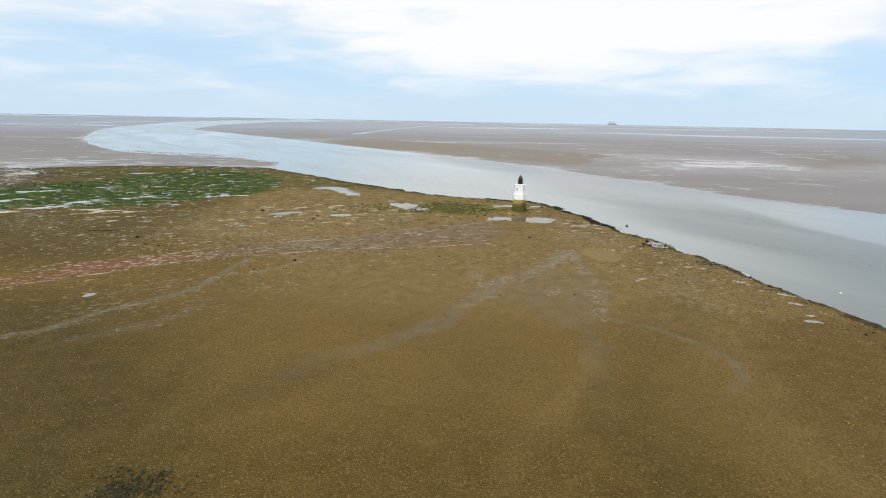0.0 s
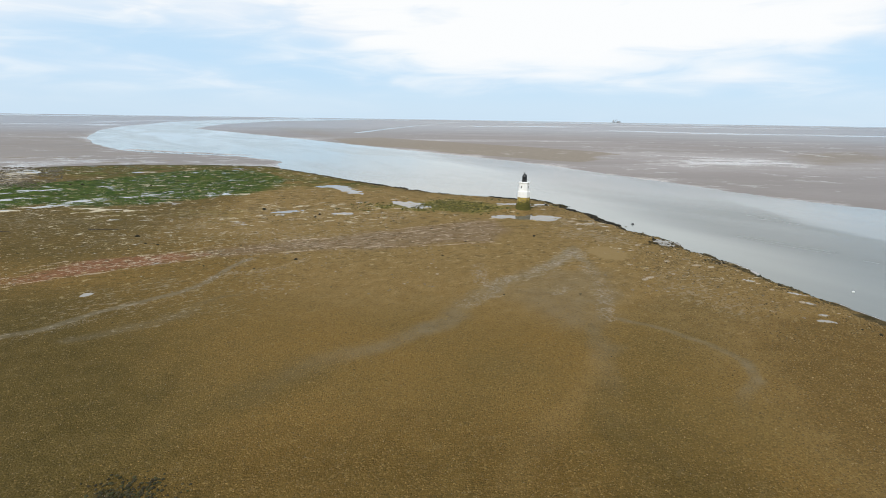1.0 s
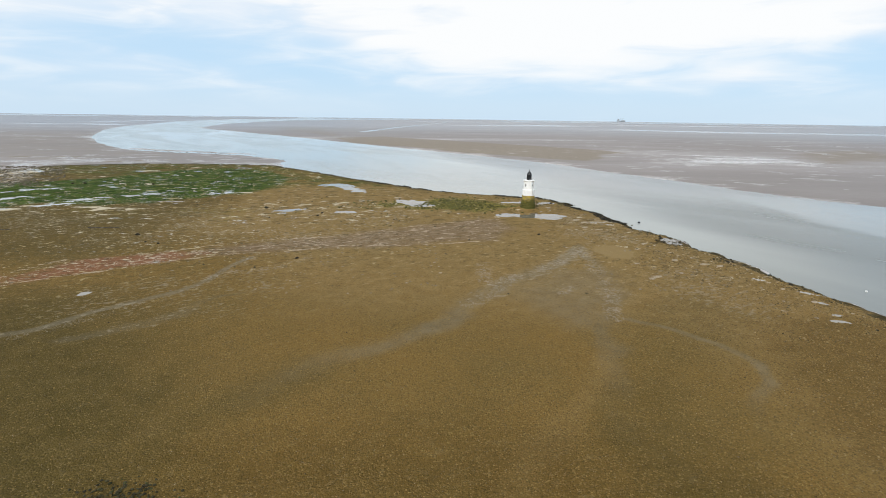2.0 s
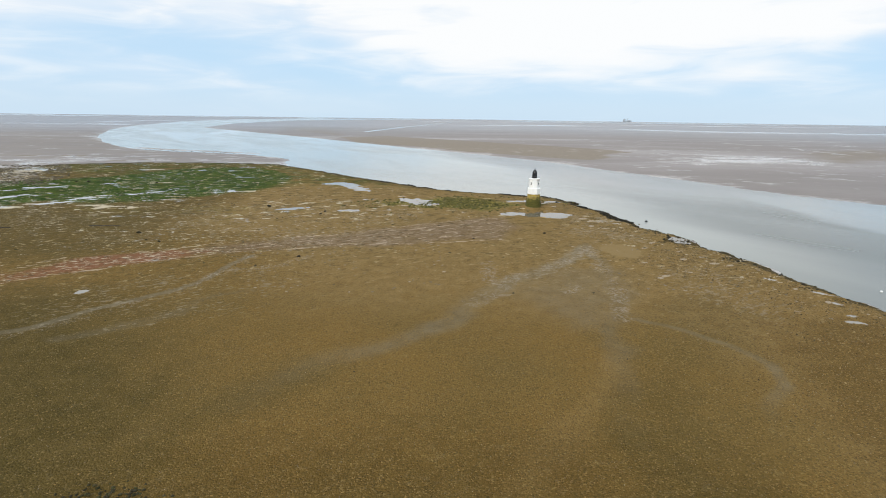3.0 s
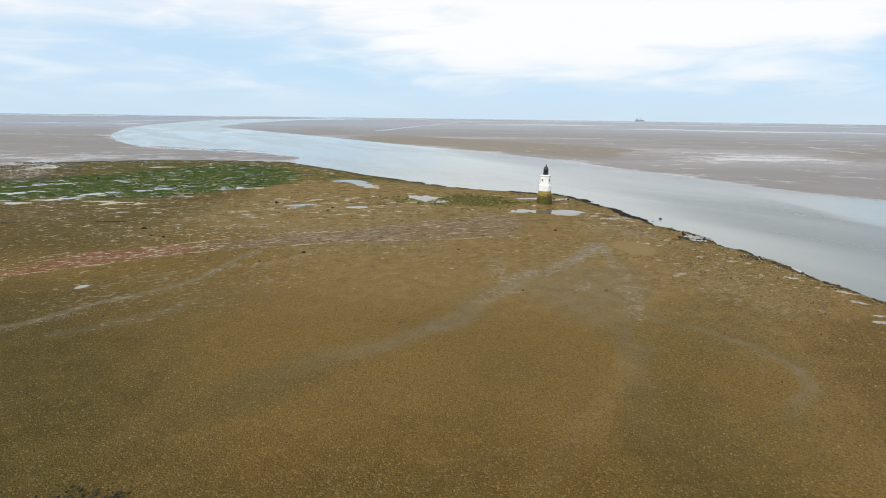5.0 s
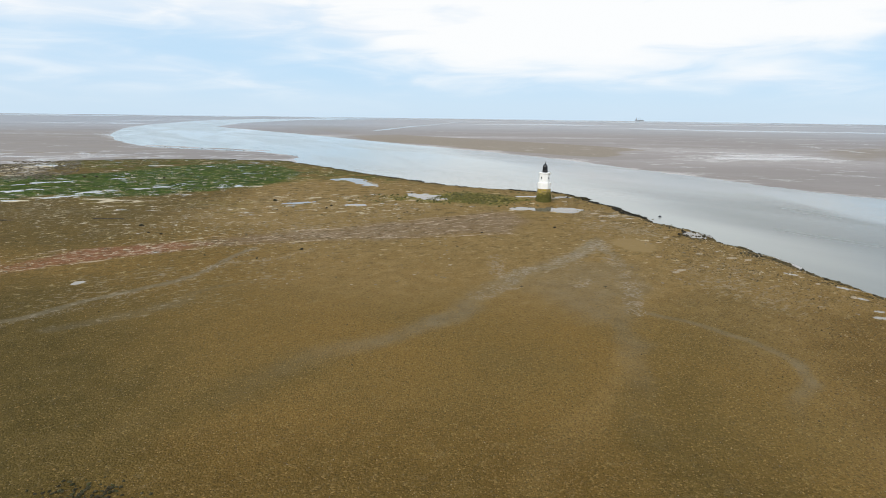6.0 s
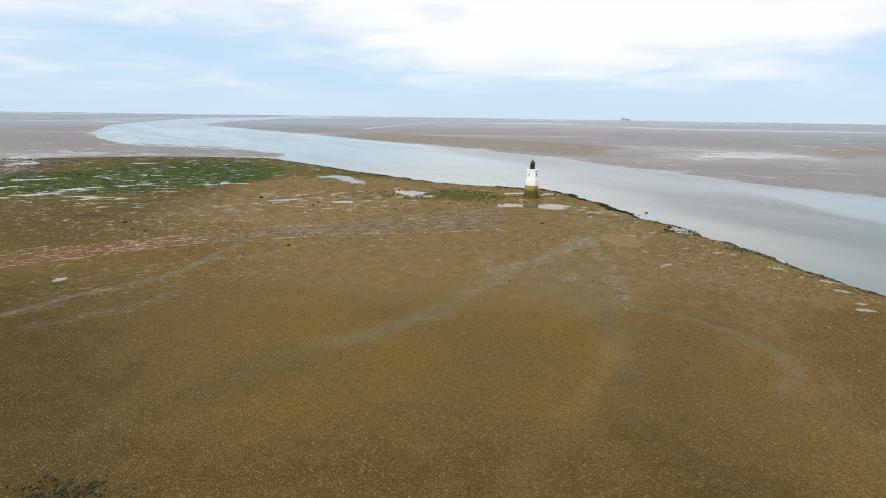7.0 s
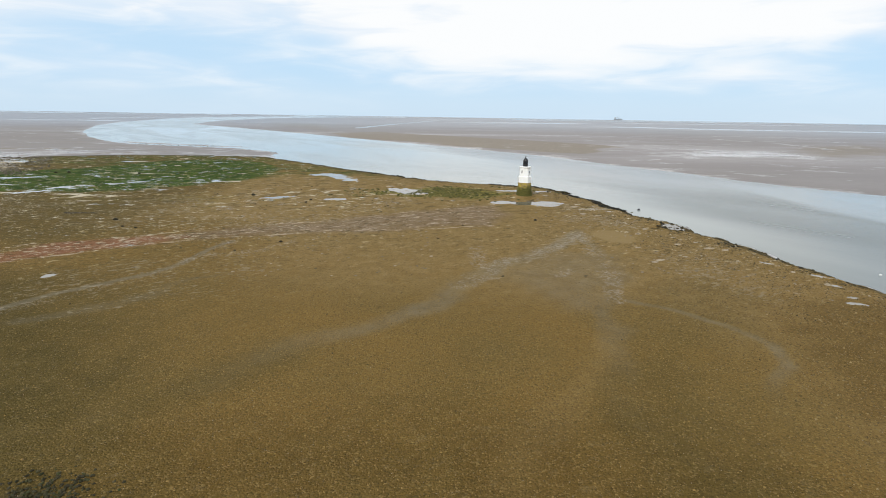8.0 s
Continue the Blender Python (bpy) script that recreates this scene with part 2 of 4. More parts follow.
def mat_water(name, tint, ripple, rough):
    m, n, b = material(name)
    p = place(n)
    sep = n.add("ShaderNodeSeparateXYZ")
    n.link(p, sep.inputs[0])
    x, y = sep.outputs[0], sep.outputs[1]
    drift = n.noise(n.stretch(p, 0.006, 0.022, 1, -58), 1.0, 5, 0.6, 0.6)
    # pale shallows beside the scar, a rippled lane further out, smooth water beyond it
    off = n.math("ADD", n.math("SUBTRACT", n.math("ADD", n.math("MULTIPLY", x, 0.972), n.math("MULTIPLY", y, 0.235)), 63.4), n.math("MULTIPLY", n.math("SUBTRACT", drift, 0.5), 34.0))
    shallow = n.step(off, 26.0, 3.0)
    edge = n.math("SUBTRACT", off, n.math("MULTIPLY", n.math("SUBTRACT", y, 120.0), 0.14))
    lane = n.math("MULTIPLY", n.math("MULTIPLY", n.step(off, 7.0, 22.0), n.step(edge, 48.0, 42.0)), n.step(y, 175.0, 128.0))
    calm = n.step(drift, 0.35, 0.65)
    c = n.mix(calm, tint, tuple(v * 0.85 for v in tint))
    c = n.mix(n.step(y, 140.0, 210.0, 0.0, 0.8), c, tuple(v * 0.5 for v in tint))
    # brighter sky reflection on the smooth water, painted as a paler blue base
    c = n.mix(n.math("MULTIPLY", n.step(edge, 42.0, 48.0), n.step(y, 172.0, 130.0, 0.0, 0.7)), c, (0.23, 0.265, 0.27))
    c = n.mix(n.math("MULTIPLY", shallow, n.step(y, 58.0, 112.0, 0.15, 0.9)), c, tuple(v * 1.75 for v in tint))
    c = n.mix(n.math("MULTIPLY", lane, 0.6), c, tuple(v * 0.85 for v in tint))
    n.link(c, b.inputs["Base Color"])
    n.link(n.math("ADD", n.step(drift, 0.3, 0.7, rough * 0.6, rough * 1.6), n.math("MULTIPLY", lane, rough)), b.inputs["Roughness"])
    b.inputs["IOR"].default_value = 1.333 if ripple < 0.1 else 1.27
    w = n.math("ADD", n.noise(p, 1.3, 4, 0.6), n.math("MULTIPLY", n.noise(p, 0.25, 3), 1.5))
    n.link(n.bump(w, n.math("MULTIPLY", n.math("ADD", lane, 0.6), ripple), 0.06), b.inputs["Normal"])
    return m


def mat_rock(name, base, spots, weed, amount):
    m, n, b = material(name)
    p = obj_place(n)
    info = n.add("ShaderNodeObjectInfo").outputs["Random"]
    isl = n.add("ShaderNodeNewGeometry").outputs["Random Per Island"]
    c = n.mix(n.step(n.noise(p, 3.0, 5, 0.65), 0.35, 0.65), base, spots)
    c = n.mix(n.step(n.noise(p, 6.0, 4, 0.65), 0.62 - amount * 0.4, 0.8 - amount * 0.4), c, weed)
    v = n.math("ADD", n.math("MULTIPLY", info, 0.4), n.math("MULTIPLY", isl, 0.8))
    shade = n.step(v, 0.0, 1.2, 0.55, 1.4)
    mul = n.add("ShaderNodeVectorMath", operation="SCALE")
    n.link(c, mul.inputs[0])
    n.link(shade, mul.inputs["Scale"])
    n.link(mul.outputs[0], b.inputs["Base Color"])
    b.inputs["Roughness"].default_value = 0.7
    b.inputs["Specular IOR Level"].default_value = 0.15
    n.link(n.bump(n.noise(p, 14.0, 5, 0.7), 0.6, 0.03), b.inputs["Normal"])
    return m


def mat_paint(name, col, dirt, rough, amount):
    m, n, b = material(name)
    p = obj_place(n)
    runs = n.noise(n.stretch(p, 3.0, 3.0, 0.35), 1.0, 5, 0.65)
    spots = n.noise(p, 5.0, 5, 0.65)
    f = n.math("MULTIPLY", n.step(runs, 0.45, 0.75), n.step(spots, 0.3, 0.7, 0.3, 1.0))
    n.link(n.mix(n.math("MULTIPLY", f, amount), col, dirt), b.inputs["Base Color"])
    n.link(n.step(spots, 0.2, 0.8, rough * 0.8, rough * 1.2), b.inputs["Roughness"])
    n.link(n.bump(n.noise(p, 18.0, 4, 0.6), 0.25, 0.02), b.inputs["Normal"])
    return m


def mat_plinth():
    m, n, b = material("weedy_sandstone")
    p = obj_place(n)
    sep = n.add("ShaderNodeSeparateXYZ")
    n.link(p, sep.inputs[0])
    blot = n.noise(p, 1.4, 5, 0.65)
    fine = n.noise(p, 7.0, 4, 0.65)
    stone = n.mix(n.step(fine, 0.35, 0.65), (0.25, 0.185, 0.075), (0.33, 0.25, 0.11))
    weed = n.mix(n.step(fine, 0.3, 0.7), (0.036, 0.040, 0.009), (0.092, 0.090, 0.020))
    # weed grows up to the tide mark, lichen above it
    tide = n.math("SUBTRACT", 1.0, n.step(n.math("ADD", sep.outputs[2], n.math("MULTIPLY", n.math("SUBTRACT", blot, 0.5), 3.0)), 2.0, 3.0))
    lichen = n.step(n.noise(p, 2.6, 4, 0.7), 0.48, 0.62)
    c = n.mix(n.math("MULTIPLY", lichen, 0.92), stone, (0.40, 0.31, 0.035))
    c = n.mix(n.math("MULTIPLY", tide, 0.93), c, weed)
    n.link(c, b.inputs["Base Color"])
    b.inputs["Roughness"].default_value = 0.75
    b.inputs["Specular IOR Level"].default_value = 0.15
    n.link(n.bump(fine, 0.7, 0.05), b.inputs["Normal"])
    return m


def mat_plain(name, col, rough, metal=0.0):
    m, n, b = material(name)
    p = obj_place(n)
    v = n.noise(p, 6.0, 4, 0.6)
    n.link(n.mix(n.step(v, 0.3, 0.7), col, tuple(x * 0.75 for x in col)), b.inputs["Base Color"])
    n.link(n.step(v, 0.3, 0.7, rough * 0.85, min(1, rough * 1.15)), b.inputs["Roughness"])
    b.inputs["Metallic"].default_value = metal
    return m


M_GROUND = mat_ground()
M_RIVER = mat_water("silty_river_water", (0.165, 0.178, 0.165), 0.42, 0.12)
M_POOL = mat_water("pool_water", (0.095, 0.084, 0.066), 0.05, 0.03)
M_SILTY = mat_water("silty_pool_water", (0.25, 0.22, 0.17), 0.05, 0.08)
M_ROCK = mat_rock("weedy_rock", (0.075, 0.055, 0.027), (0.12, 0.088, 0.042), (0.04, 0.036, 0.014), 0.5)
M_BOULDER = mat_rock("black_weedy_boulder", (0.018, 0.015, 0.010), (0.034, 0.026, 0.015), (0.012, 0.012, 0.006), 0.5)
M_SLAB = mat_rock("pale_slab_rock", (0.30, 0.24, 0.17), (0.23, 0.18, 0.12), (0.13, 0.10, 0.045), 0.3)
M_COBBLE = mat_rock("brown_cobble", (0.165, 0.102, 0.031), (0.210, 0.135, 0.046), (0.055, 0.040, 0.014), 0.3)
M_TAN = mat_rock("tan_cobble", (0.205, 0.138, 0.055), (0.265, 0.19, 0.098), (0.09, 0.065, 0.022), 0.3)
M_OUTCROP = mat_rock("grey_brown_stone", (0.12, 0.098, 0.07), (0.20, 0.17, 0.13), (0.05, 0.045, 0.02), 0.45)
M_MUSSEL = mat_rock("dark_weed_clump", (0.040, 0.033, 0.017), (0.065, 0.052, 0.024), (0.04, 0.045, 0.013), 0.4)
M_WRACK = mat_rock("yellow_green_wrack", (0.060, 0.062, 0.014), (0.15, 0.13, 0.035), (0.03, 0.034, 0.009), 0.4)
M_PLINTH = mat_plinth()
M_WHITE = mat_paint("white_masonry_paint", (0.84, 0.84, 0.82), (0.55, 0.52, 0.42), 0.55, 0.35)
M_BLACK = mat_paint("black_lantern_paint", (0.012, 0.012, 0.014), (0.035, 0.032, 0.03), 0.38, 0.6)
M_GLASS = mat_plain("dark_lantern_glass", (0.02, 0.024, 0.028), 0.06)
M_DARKWOOD = mat_plain("wet_dark_timber", (0.035, 0.028, 0.02), 0.7)
M_BUOY_DARK = mat_plain("dark_buoy_plastic", (0.015, 0.016, 0.02), 0.45)
M_BUOY_WHITE = mat_plain("white_buoy_plastic", (0.75, 0.76, 0.74), 0.4)
# ship greys are lightened and blued, with distance haze mixed into the colour
M_STEEL = mat_plain("grey_ship_steel", (0.33, 0.37, 0.41), 0.5)
M_PALE_STEEL = mat_plain("pale_ship_steel", (0.42, 0.46, 0.50), 0.5)


# ---- numeric helpers for the land ----
def hashed(ix, iy, seed):
    with np.errstate(over="ignore"):
        h = ix.astype(np.int64).astype(np.uint32) * np.uint32(374761393) + iy.astype(np.int64).astype(np.uint32) * np.uint32(668265263) + np.uint32(seed * 97 + 13) * np.uint32(2246822519)
        h = (h ^ (h >> np.uint32(13))) * np.uint32(1274126177)
        h = h ^ (h >> np.uint32(16))
    return h.astype(np.float64) / 4294967295.0


def vnoise(x, y, seed):
    ix, iy = np.floor(x), np.floor(y)
    fx, fy = x - ix, y - iy
    fx, fy = fx * fx * (3 - 2 * fx), fy * fy * (3 - 2 * fy)
    a, b = hashed(ix, iy, seed), hashed(ix + 1, iy, seed)
    c, d = hashed(ix, iy + 1, seed), hashed(ix + 1, iy + 1, seed)
    return (a + (b - a) * fx) * (1 - fy) + (c + (d - c) * fx) * fy


def fbm(x, y, scale, seed, octaves=4):
    """Fractal noise, about -0.5 to 0.5, with its largest lumps scale metres across."""
    total, amp, norm = np.zeros_like(x), 1.0, 0.0
    f = 1.0 / scale
    for o in range(octaves):
        total += amp * (vnoise(x * f + 17.3 * o, y * f - 9.1 * o, seed + o) - 0.5)
        norm += amp
        amp *= 0.5
        f *= 2.03
    return total / norm


def sstep(v, lo, hi):
    t = np.clip((v - lo) / (hi - lo), 0, 1)
    return t * t * (3 - 2 * t)


def away(x, y, line):
    """Distance to a polyline, and how far along it (0 to 1) the nearest place lies."""
    best, along = np.full_like(x, 1e12), np.zeros_like(x)
    for i in range(len(line) - 1):
        (ax, ay), (bx, by) = line[i], line[i + 1]
        dx, dy = bx - ax, by - ay
        t = np.clip(((x - ax) * dx + (y - ay) * dy) / (dx * dx + dy * dy), 0, 1)
        d = (x - ax - t * dx) ** 2 + (y - ay - t * dy) ** 2
        nearer = d < best
        best = np.where(nearer, d, best)
        along = np.where(nearer, (i + t) / (len(line) - 1), along)
    return np.sqrt(best), along


def inside(x, y, ring):
    """Signed distance to a closed outline, positive inside it."""
    d, _ = away(x, y, ring + ring[:1])
    odd = np.zeros(x.shape, bool)
    for i in range(len(ring)):
        (ax, ay), (bx, by) = ring[i], ring[(i + 1) % len(ring)]
        if ay != by:
            odd ^= ((ay > y) != (by > y)) & (x < (bx - ax) * (y - ay) / (by - ay) + ax)
    return np.where(odd, d, -d)


# ---- plan of the estuary ----
WATER_Z = -0.6
SHORE = [(-67, 235), (-46, 211), (-26, 188), (-2.5, 164), (13.5, 157.5), (28, 150.5), (35.5, 131.5), (38, 113), (41.6, 102.4), (38.4, 98.6), (41.6, 97.4), (44, 93), (46, 82), (48, 71), (49.5, 63), (51, 58), (60, 20), (72, -60), (120, -600)]
BACK_EDGE = [(-300, -600), (-260, 60), (-190, 160), (-158, 204), (-149, 223), (-124, 236), (-94, 239)]
SCAR = SHORE + BACK_EDGE
FAR_BANK = [(330, -600), (190, 0), (150, 80), (114.6, 142.4), (101.6, 160.8), (92.8, 175.6), (83.8, 196.7), (71.7, 221.2), (56.8, 255.4), (35.8, 293.7), (7.3, 334.8), (-29.7, 382.4), (-80, 454.5), (-172, 583), (-362, 829), (-454, 1156), (-560, 1925), (-420, 3200)]
LEFT_BANK = [(-620, 3200), (-781, 2095), (-667, 1417), (-497, 889), (-410, 684), (-303, 487), (-241, 395), (-203, 349), (-175, 322), (-147, 310), (-106, 297), (-80, 272)]
CHANNEL = FAR_BANK + LEFT_BANK + SHORE
GREEN = [(-132, 164), (-118, 171), (-107, 186), (-98, 210), (-82, 219), (-64, 208), (-51, 190), (-49, 166), (-53, 151), (-59, 146), (-69, 132), (-80, 127), (-92, 130), (-97, 120), (-112, 124), (-122, 146)]
STONY = [(-156, 193), (-164, 216), (-148, 214), (-126, 180), (-117, 157), (-124, 150)]
RED = [(-66, 62), (-60, 69), (-54, 75), (-52, 79), (-47.9, 81.3), (-42.9, 84.1), (-38.5, 87.1), (-33.7, 86), (-39, 79.7), (-42.8, 76.7), (-48.1, 72.3), (-52.9, 67.5), (-60, 60)]
# bare bed edges on the two sides of the red band, and further along the strike
BEDS = [[(-64, 64), (-55, 71.5)], [(-55.7, 73.6), (-54.1, 77.5), (-53, 79.2)], [(-62, 60), (-53.1, 67.7), (-48.1, 72.3), (-42.8, 76.7), (-33, 84.3), (-25.4, 86.7), (-16.2, 91.4), (-4.7, 92.5), (9.1, 97.6)],
        [(-48.1, 81.6), (-43.1, 84.5), (-39.4, 88.2), (-32.3, 93.7), (-19.4, 98.1), (-10.6, 105), (-2.7, 111.4), (11.3, 117.8)], [(-43.8, 78.4), (-40.8, 83.2), (-35.6, 86.6)], [(-28, 96), (-19, 99)], [(-12, 100), (-3, 107), (8, 112)]]
# rills of standing water through the green weed
RILLS = [[(-114.8, 161.9), (-104.8, 159.2)], [(-98.9, 160), (-92.9, 166.6), (-85.2, 166.2)], [(-116.6, 145), (-111.8, 150.4), (-103.1, 156.7)], [(-77.1, 148), (-72.3, 153.4), (-62.7, 155.9), (-53.2, 151.2)],
         [(-72.2, 144.2), (-64.1, 148.6), (-55.1, 152.1)], [(-86.7, 133.3), (-84.4, 140.5), (-76.6, 147)], [(-106, 133.8), (-100.3, 144.9)], [(-94.5, 118.1), (-85.1, 129), (-83.1, 131.9)],
         [(-85.2, 127.2), (-79.1, 123.8), (-69.2, 121.8)], [(-108.1, 204), (-98.7, 205.6)], [(-155.9, 197.8), (-140.2, 198.4)], [(-68.5, 183), (-63.9, 185.5)], [(-61.1, 168.3), (-57.9, 168.8)]]
# silty runnels: course, width, silt, how far the pale flecks reach along it, how pale
RUNNELS = [
    ([(23, 92), (16, 81), (10, 74.4), (4.8, 66.8), (1.1, 59.7), (-3.3, 53.3), (-9.8, 47.5), (-13.7, 41.6), (-17.1, 37.1), (-24, 34)], 2.7, 0.54, 0.5, 1.0),
    ([(23.5, 94), (22, 79.4), (21, 68.5), (18, 60), (14.9, 45.6), (13.2, 38.4), (14.5, 30)], 1.9, 0.47, 0.4, 0.95),
    ([(-28, 83), (-29, 78), (-29.6, 71.6), (-30.6, 66.7), (-35.7, 59.9), (-39.2, 54.2), (-46, 49)], 0.8, 0.68, 1.3, 0.85),
    ([(-22, 66), (-26.2, 62.7), (-30.2, 55.5), (-34, 51)], 1.4, 0.4, 1.3, 0.6),
    ([(20, 60), (22.9, 56.9), (26.2, 52.9), (28.1, 49.4), (27, 45.2), (24.1, 41.7), (22, 37.4), (23, 32)], 1.0, 0.5, 0.2, 0.0),
]
GREY_PATCH = [(13.6, 82), (26, 81), (19, 56), (13, 54), (6, 68)]
PINK = [(-40.8, 83.2), (-36.9, 89.6), (-25.4, 95.7), (-16, 101.3), (-2.7, 111.4), (11.4, 119.2), (14, 108), (9, 97.6), (-0.2, 93.7), (-9.8, 90.4), (-20.8, 88.6), (-32.8, 83.9)]
FROTH = [[(6.1, 80.7), (6.2, 75.3), (6.5, 71.5)], [(3.3, 63.5), (7.2, 69.7), (9.8, 75), (14.1, 79.5), (19.7, 86), (23, 92.5), (25.4, 97.3)], [(22.4, 88.3), (21.6, 79.3), (21.3, 72.6), (21.6, 69.2)],
         [(20.9, 71.4), (19.7, 66), (18.6, 60.5)], [(14.6, 68.7), (16.3, 70.4)], [(-40, 51.8), (-36, 57.4), (-31, 64.3), (-28.7, 73.9), (-27.9, 82.3)], [(-26.3, 75.4), (-22.9, 78.6), (-19.4, 83)]]
SHELLS = [(27, 84), (40, 84), (42, 66), (34, 58), (26, 66)]
LEDGE = [(21, 100), (34, 96), (35, 120), (23, 125)]
STREAKS = [(-40, 56), (-20, 60), (-16, 72), (-28, 80), (-44, 66)]
OLIVE_LEFT = [(-70, 60), (-40, 66), (-30, 57), (-23, 47), (-18, 38), (-14, 28), (-30, 5), (-80, 20)]
OLIVE_STRIP = [(15.5, 59.7), (15, 50), (12.5, 41), (10.5, 34), (9.5, 20), (24, 20), (20.5, 30), (20, 38), (21.5, 50), (24, 60)]
OLIVE_PATCH = [(-0.7, 42), (1.7, 48), (5.4, 46), (5.6, 40), (2.9, 34), (0.4, 35)]
RIDGE = [(15, 49), (13.4, 45), (11.3, 41), (8.6, 38.2), (6.1, 35), (4.5, 30)]
RUSSET = [(27, 49), (36, 63), (51, 62), (52, 30), (24, 24)]
OLIVE_SHORE = [(22, 64), (30, 70), (36, 60), (29, 52), (22, 54)]
# thin sheets of water left on the flats: course, half width
SHEETS = [([(-729, 963), (-642, 980), (-600, 1020), (-548, 931)], 20), ([(-726, 1181), (-759, 1449), (-794, 1920)], 24), ([(-191, 235), (-165, 250), (-139, 275), (-119, 292)], 2.2), ([(-207, 255), (-185, 264), (-164, 265)], 1.6),
          ([(126, 355), (160, 342), (173, 336), (202, 342)], 3.5), ([(130, 293), (147, 297), (182, 304)], 3.2), ([(145, 321), (163, 316), (182, 324)], 4), ([(81, 249), (96, 257)], 1.5),
          ([(90, 238), (100, 239)], 1.2), ([(100, 198), (106, 202)], 0.9), ([(107, 203), (118, 196), (127, 181)], 0.5)]
FAR_SHEETS = [([(105, 178), (108, 174)], 0.5), ([(263, 450), (254, 418), (253, 391), (244, 356)], 3.0), ([(248, 530), (252, 490), (285, 490)], 5), ([(291, 624), (344, 613), (402, 579)], 7), ([(338, 516), (340, 497)], 4),
              ([(360, 1114), (471, 1010), (616, 1013), (715, 995), (900, 960)], 42), ([(89, 1447), (218, 1564)], 60), ([(269, 1512), (341, 1573)], 50), ([(294, 421), (288, 400)], 4), ([(600, 1900), (1300, 2000)], 60), ([(-60, 2300), (420, 2500)], 80)]
# dark seams of mud in the flats behind the scar
SEAMS = [[(-182, 214), (-162, 229), (-146, 241), (-125, 262)], [(-215, 262), (-207, 259), (-185, 268), (-170, 268)]]
TAN_FLAT = [(232, 399), (338, 470), (300, 350), (204, 284), (175, 291)]
BROWN_BANK = [(-103, 534), (-66, 581), (-8, 516), (38, 463), (76, 421), (103, 385), (109, 357), (88, 341), (83, 311), (70, 292), (55, 301), (42, 316), (12, 344), (-25, 400), (-71, 445)]
OUTER_BANK = [(-430, 1474), (-350, 1549), (-180, 900), (-95, 590), (-110, 540), (-210, 720), (-330, 1000)]
CREEK = [(-112, 740), (-110, 764), (-96, 1013), (-55, 1515), (-5, 2026)]
# low bars of mud that part the river off the back of the scar
BARS = [[(-185, 338), (-152, 322), (-131, 316), (-105, 306)], [(-101, 287), (-86, 275), (-77, 262)]]
TOWER = (19.0, 130.0)
# pools: x, y, half length, half width, turn
POOLS = [(-33.5, 172, 4.8, 3.0, 0), (-27.2, 164.5, 8.5, 2.3, -63), (-7.0, 138.5, 5.6, 3.4, -40), (18.8, 122.3, 6.0, 3.4, 2), (-33.8, 125.4, 3.2, 1.6, 38), (-41.4, 65.2, 0.6, 0.95, -10),
         (42.4, 59.8, 0.8, 0.5, -30), (43.4, 61.9, 0.8, 0.4, 0), (45.4, 69.5, 1.2, 0.4, -45), (44.6, 65.8, 0.6, 0.4, -50), (-21.8, 124, 2.4, 1.3, 6), (39.6, 99, 1.2, 2.4, 0),
         (25.3, 141.5, 2.6, 1.6, 0), (17.0, 142, 2.6, 1.6, 10), (42.1, 75.6, 1.1, 0.45, -65)]


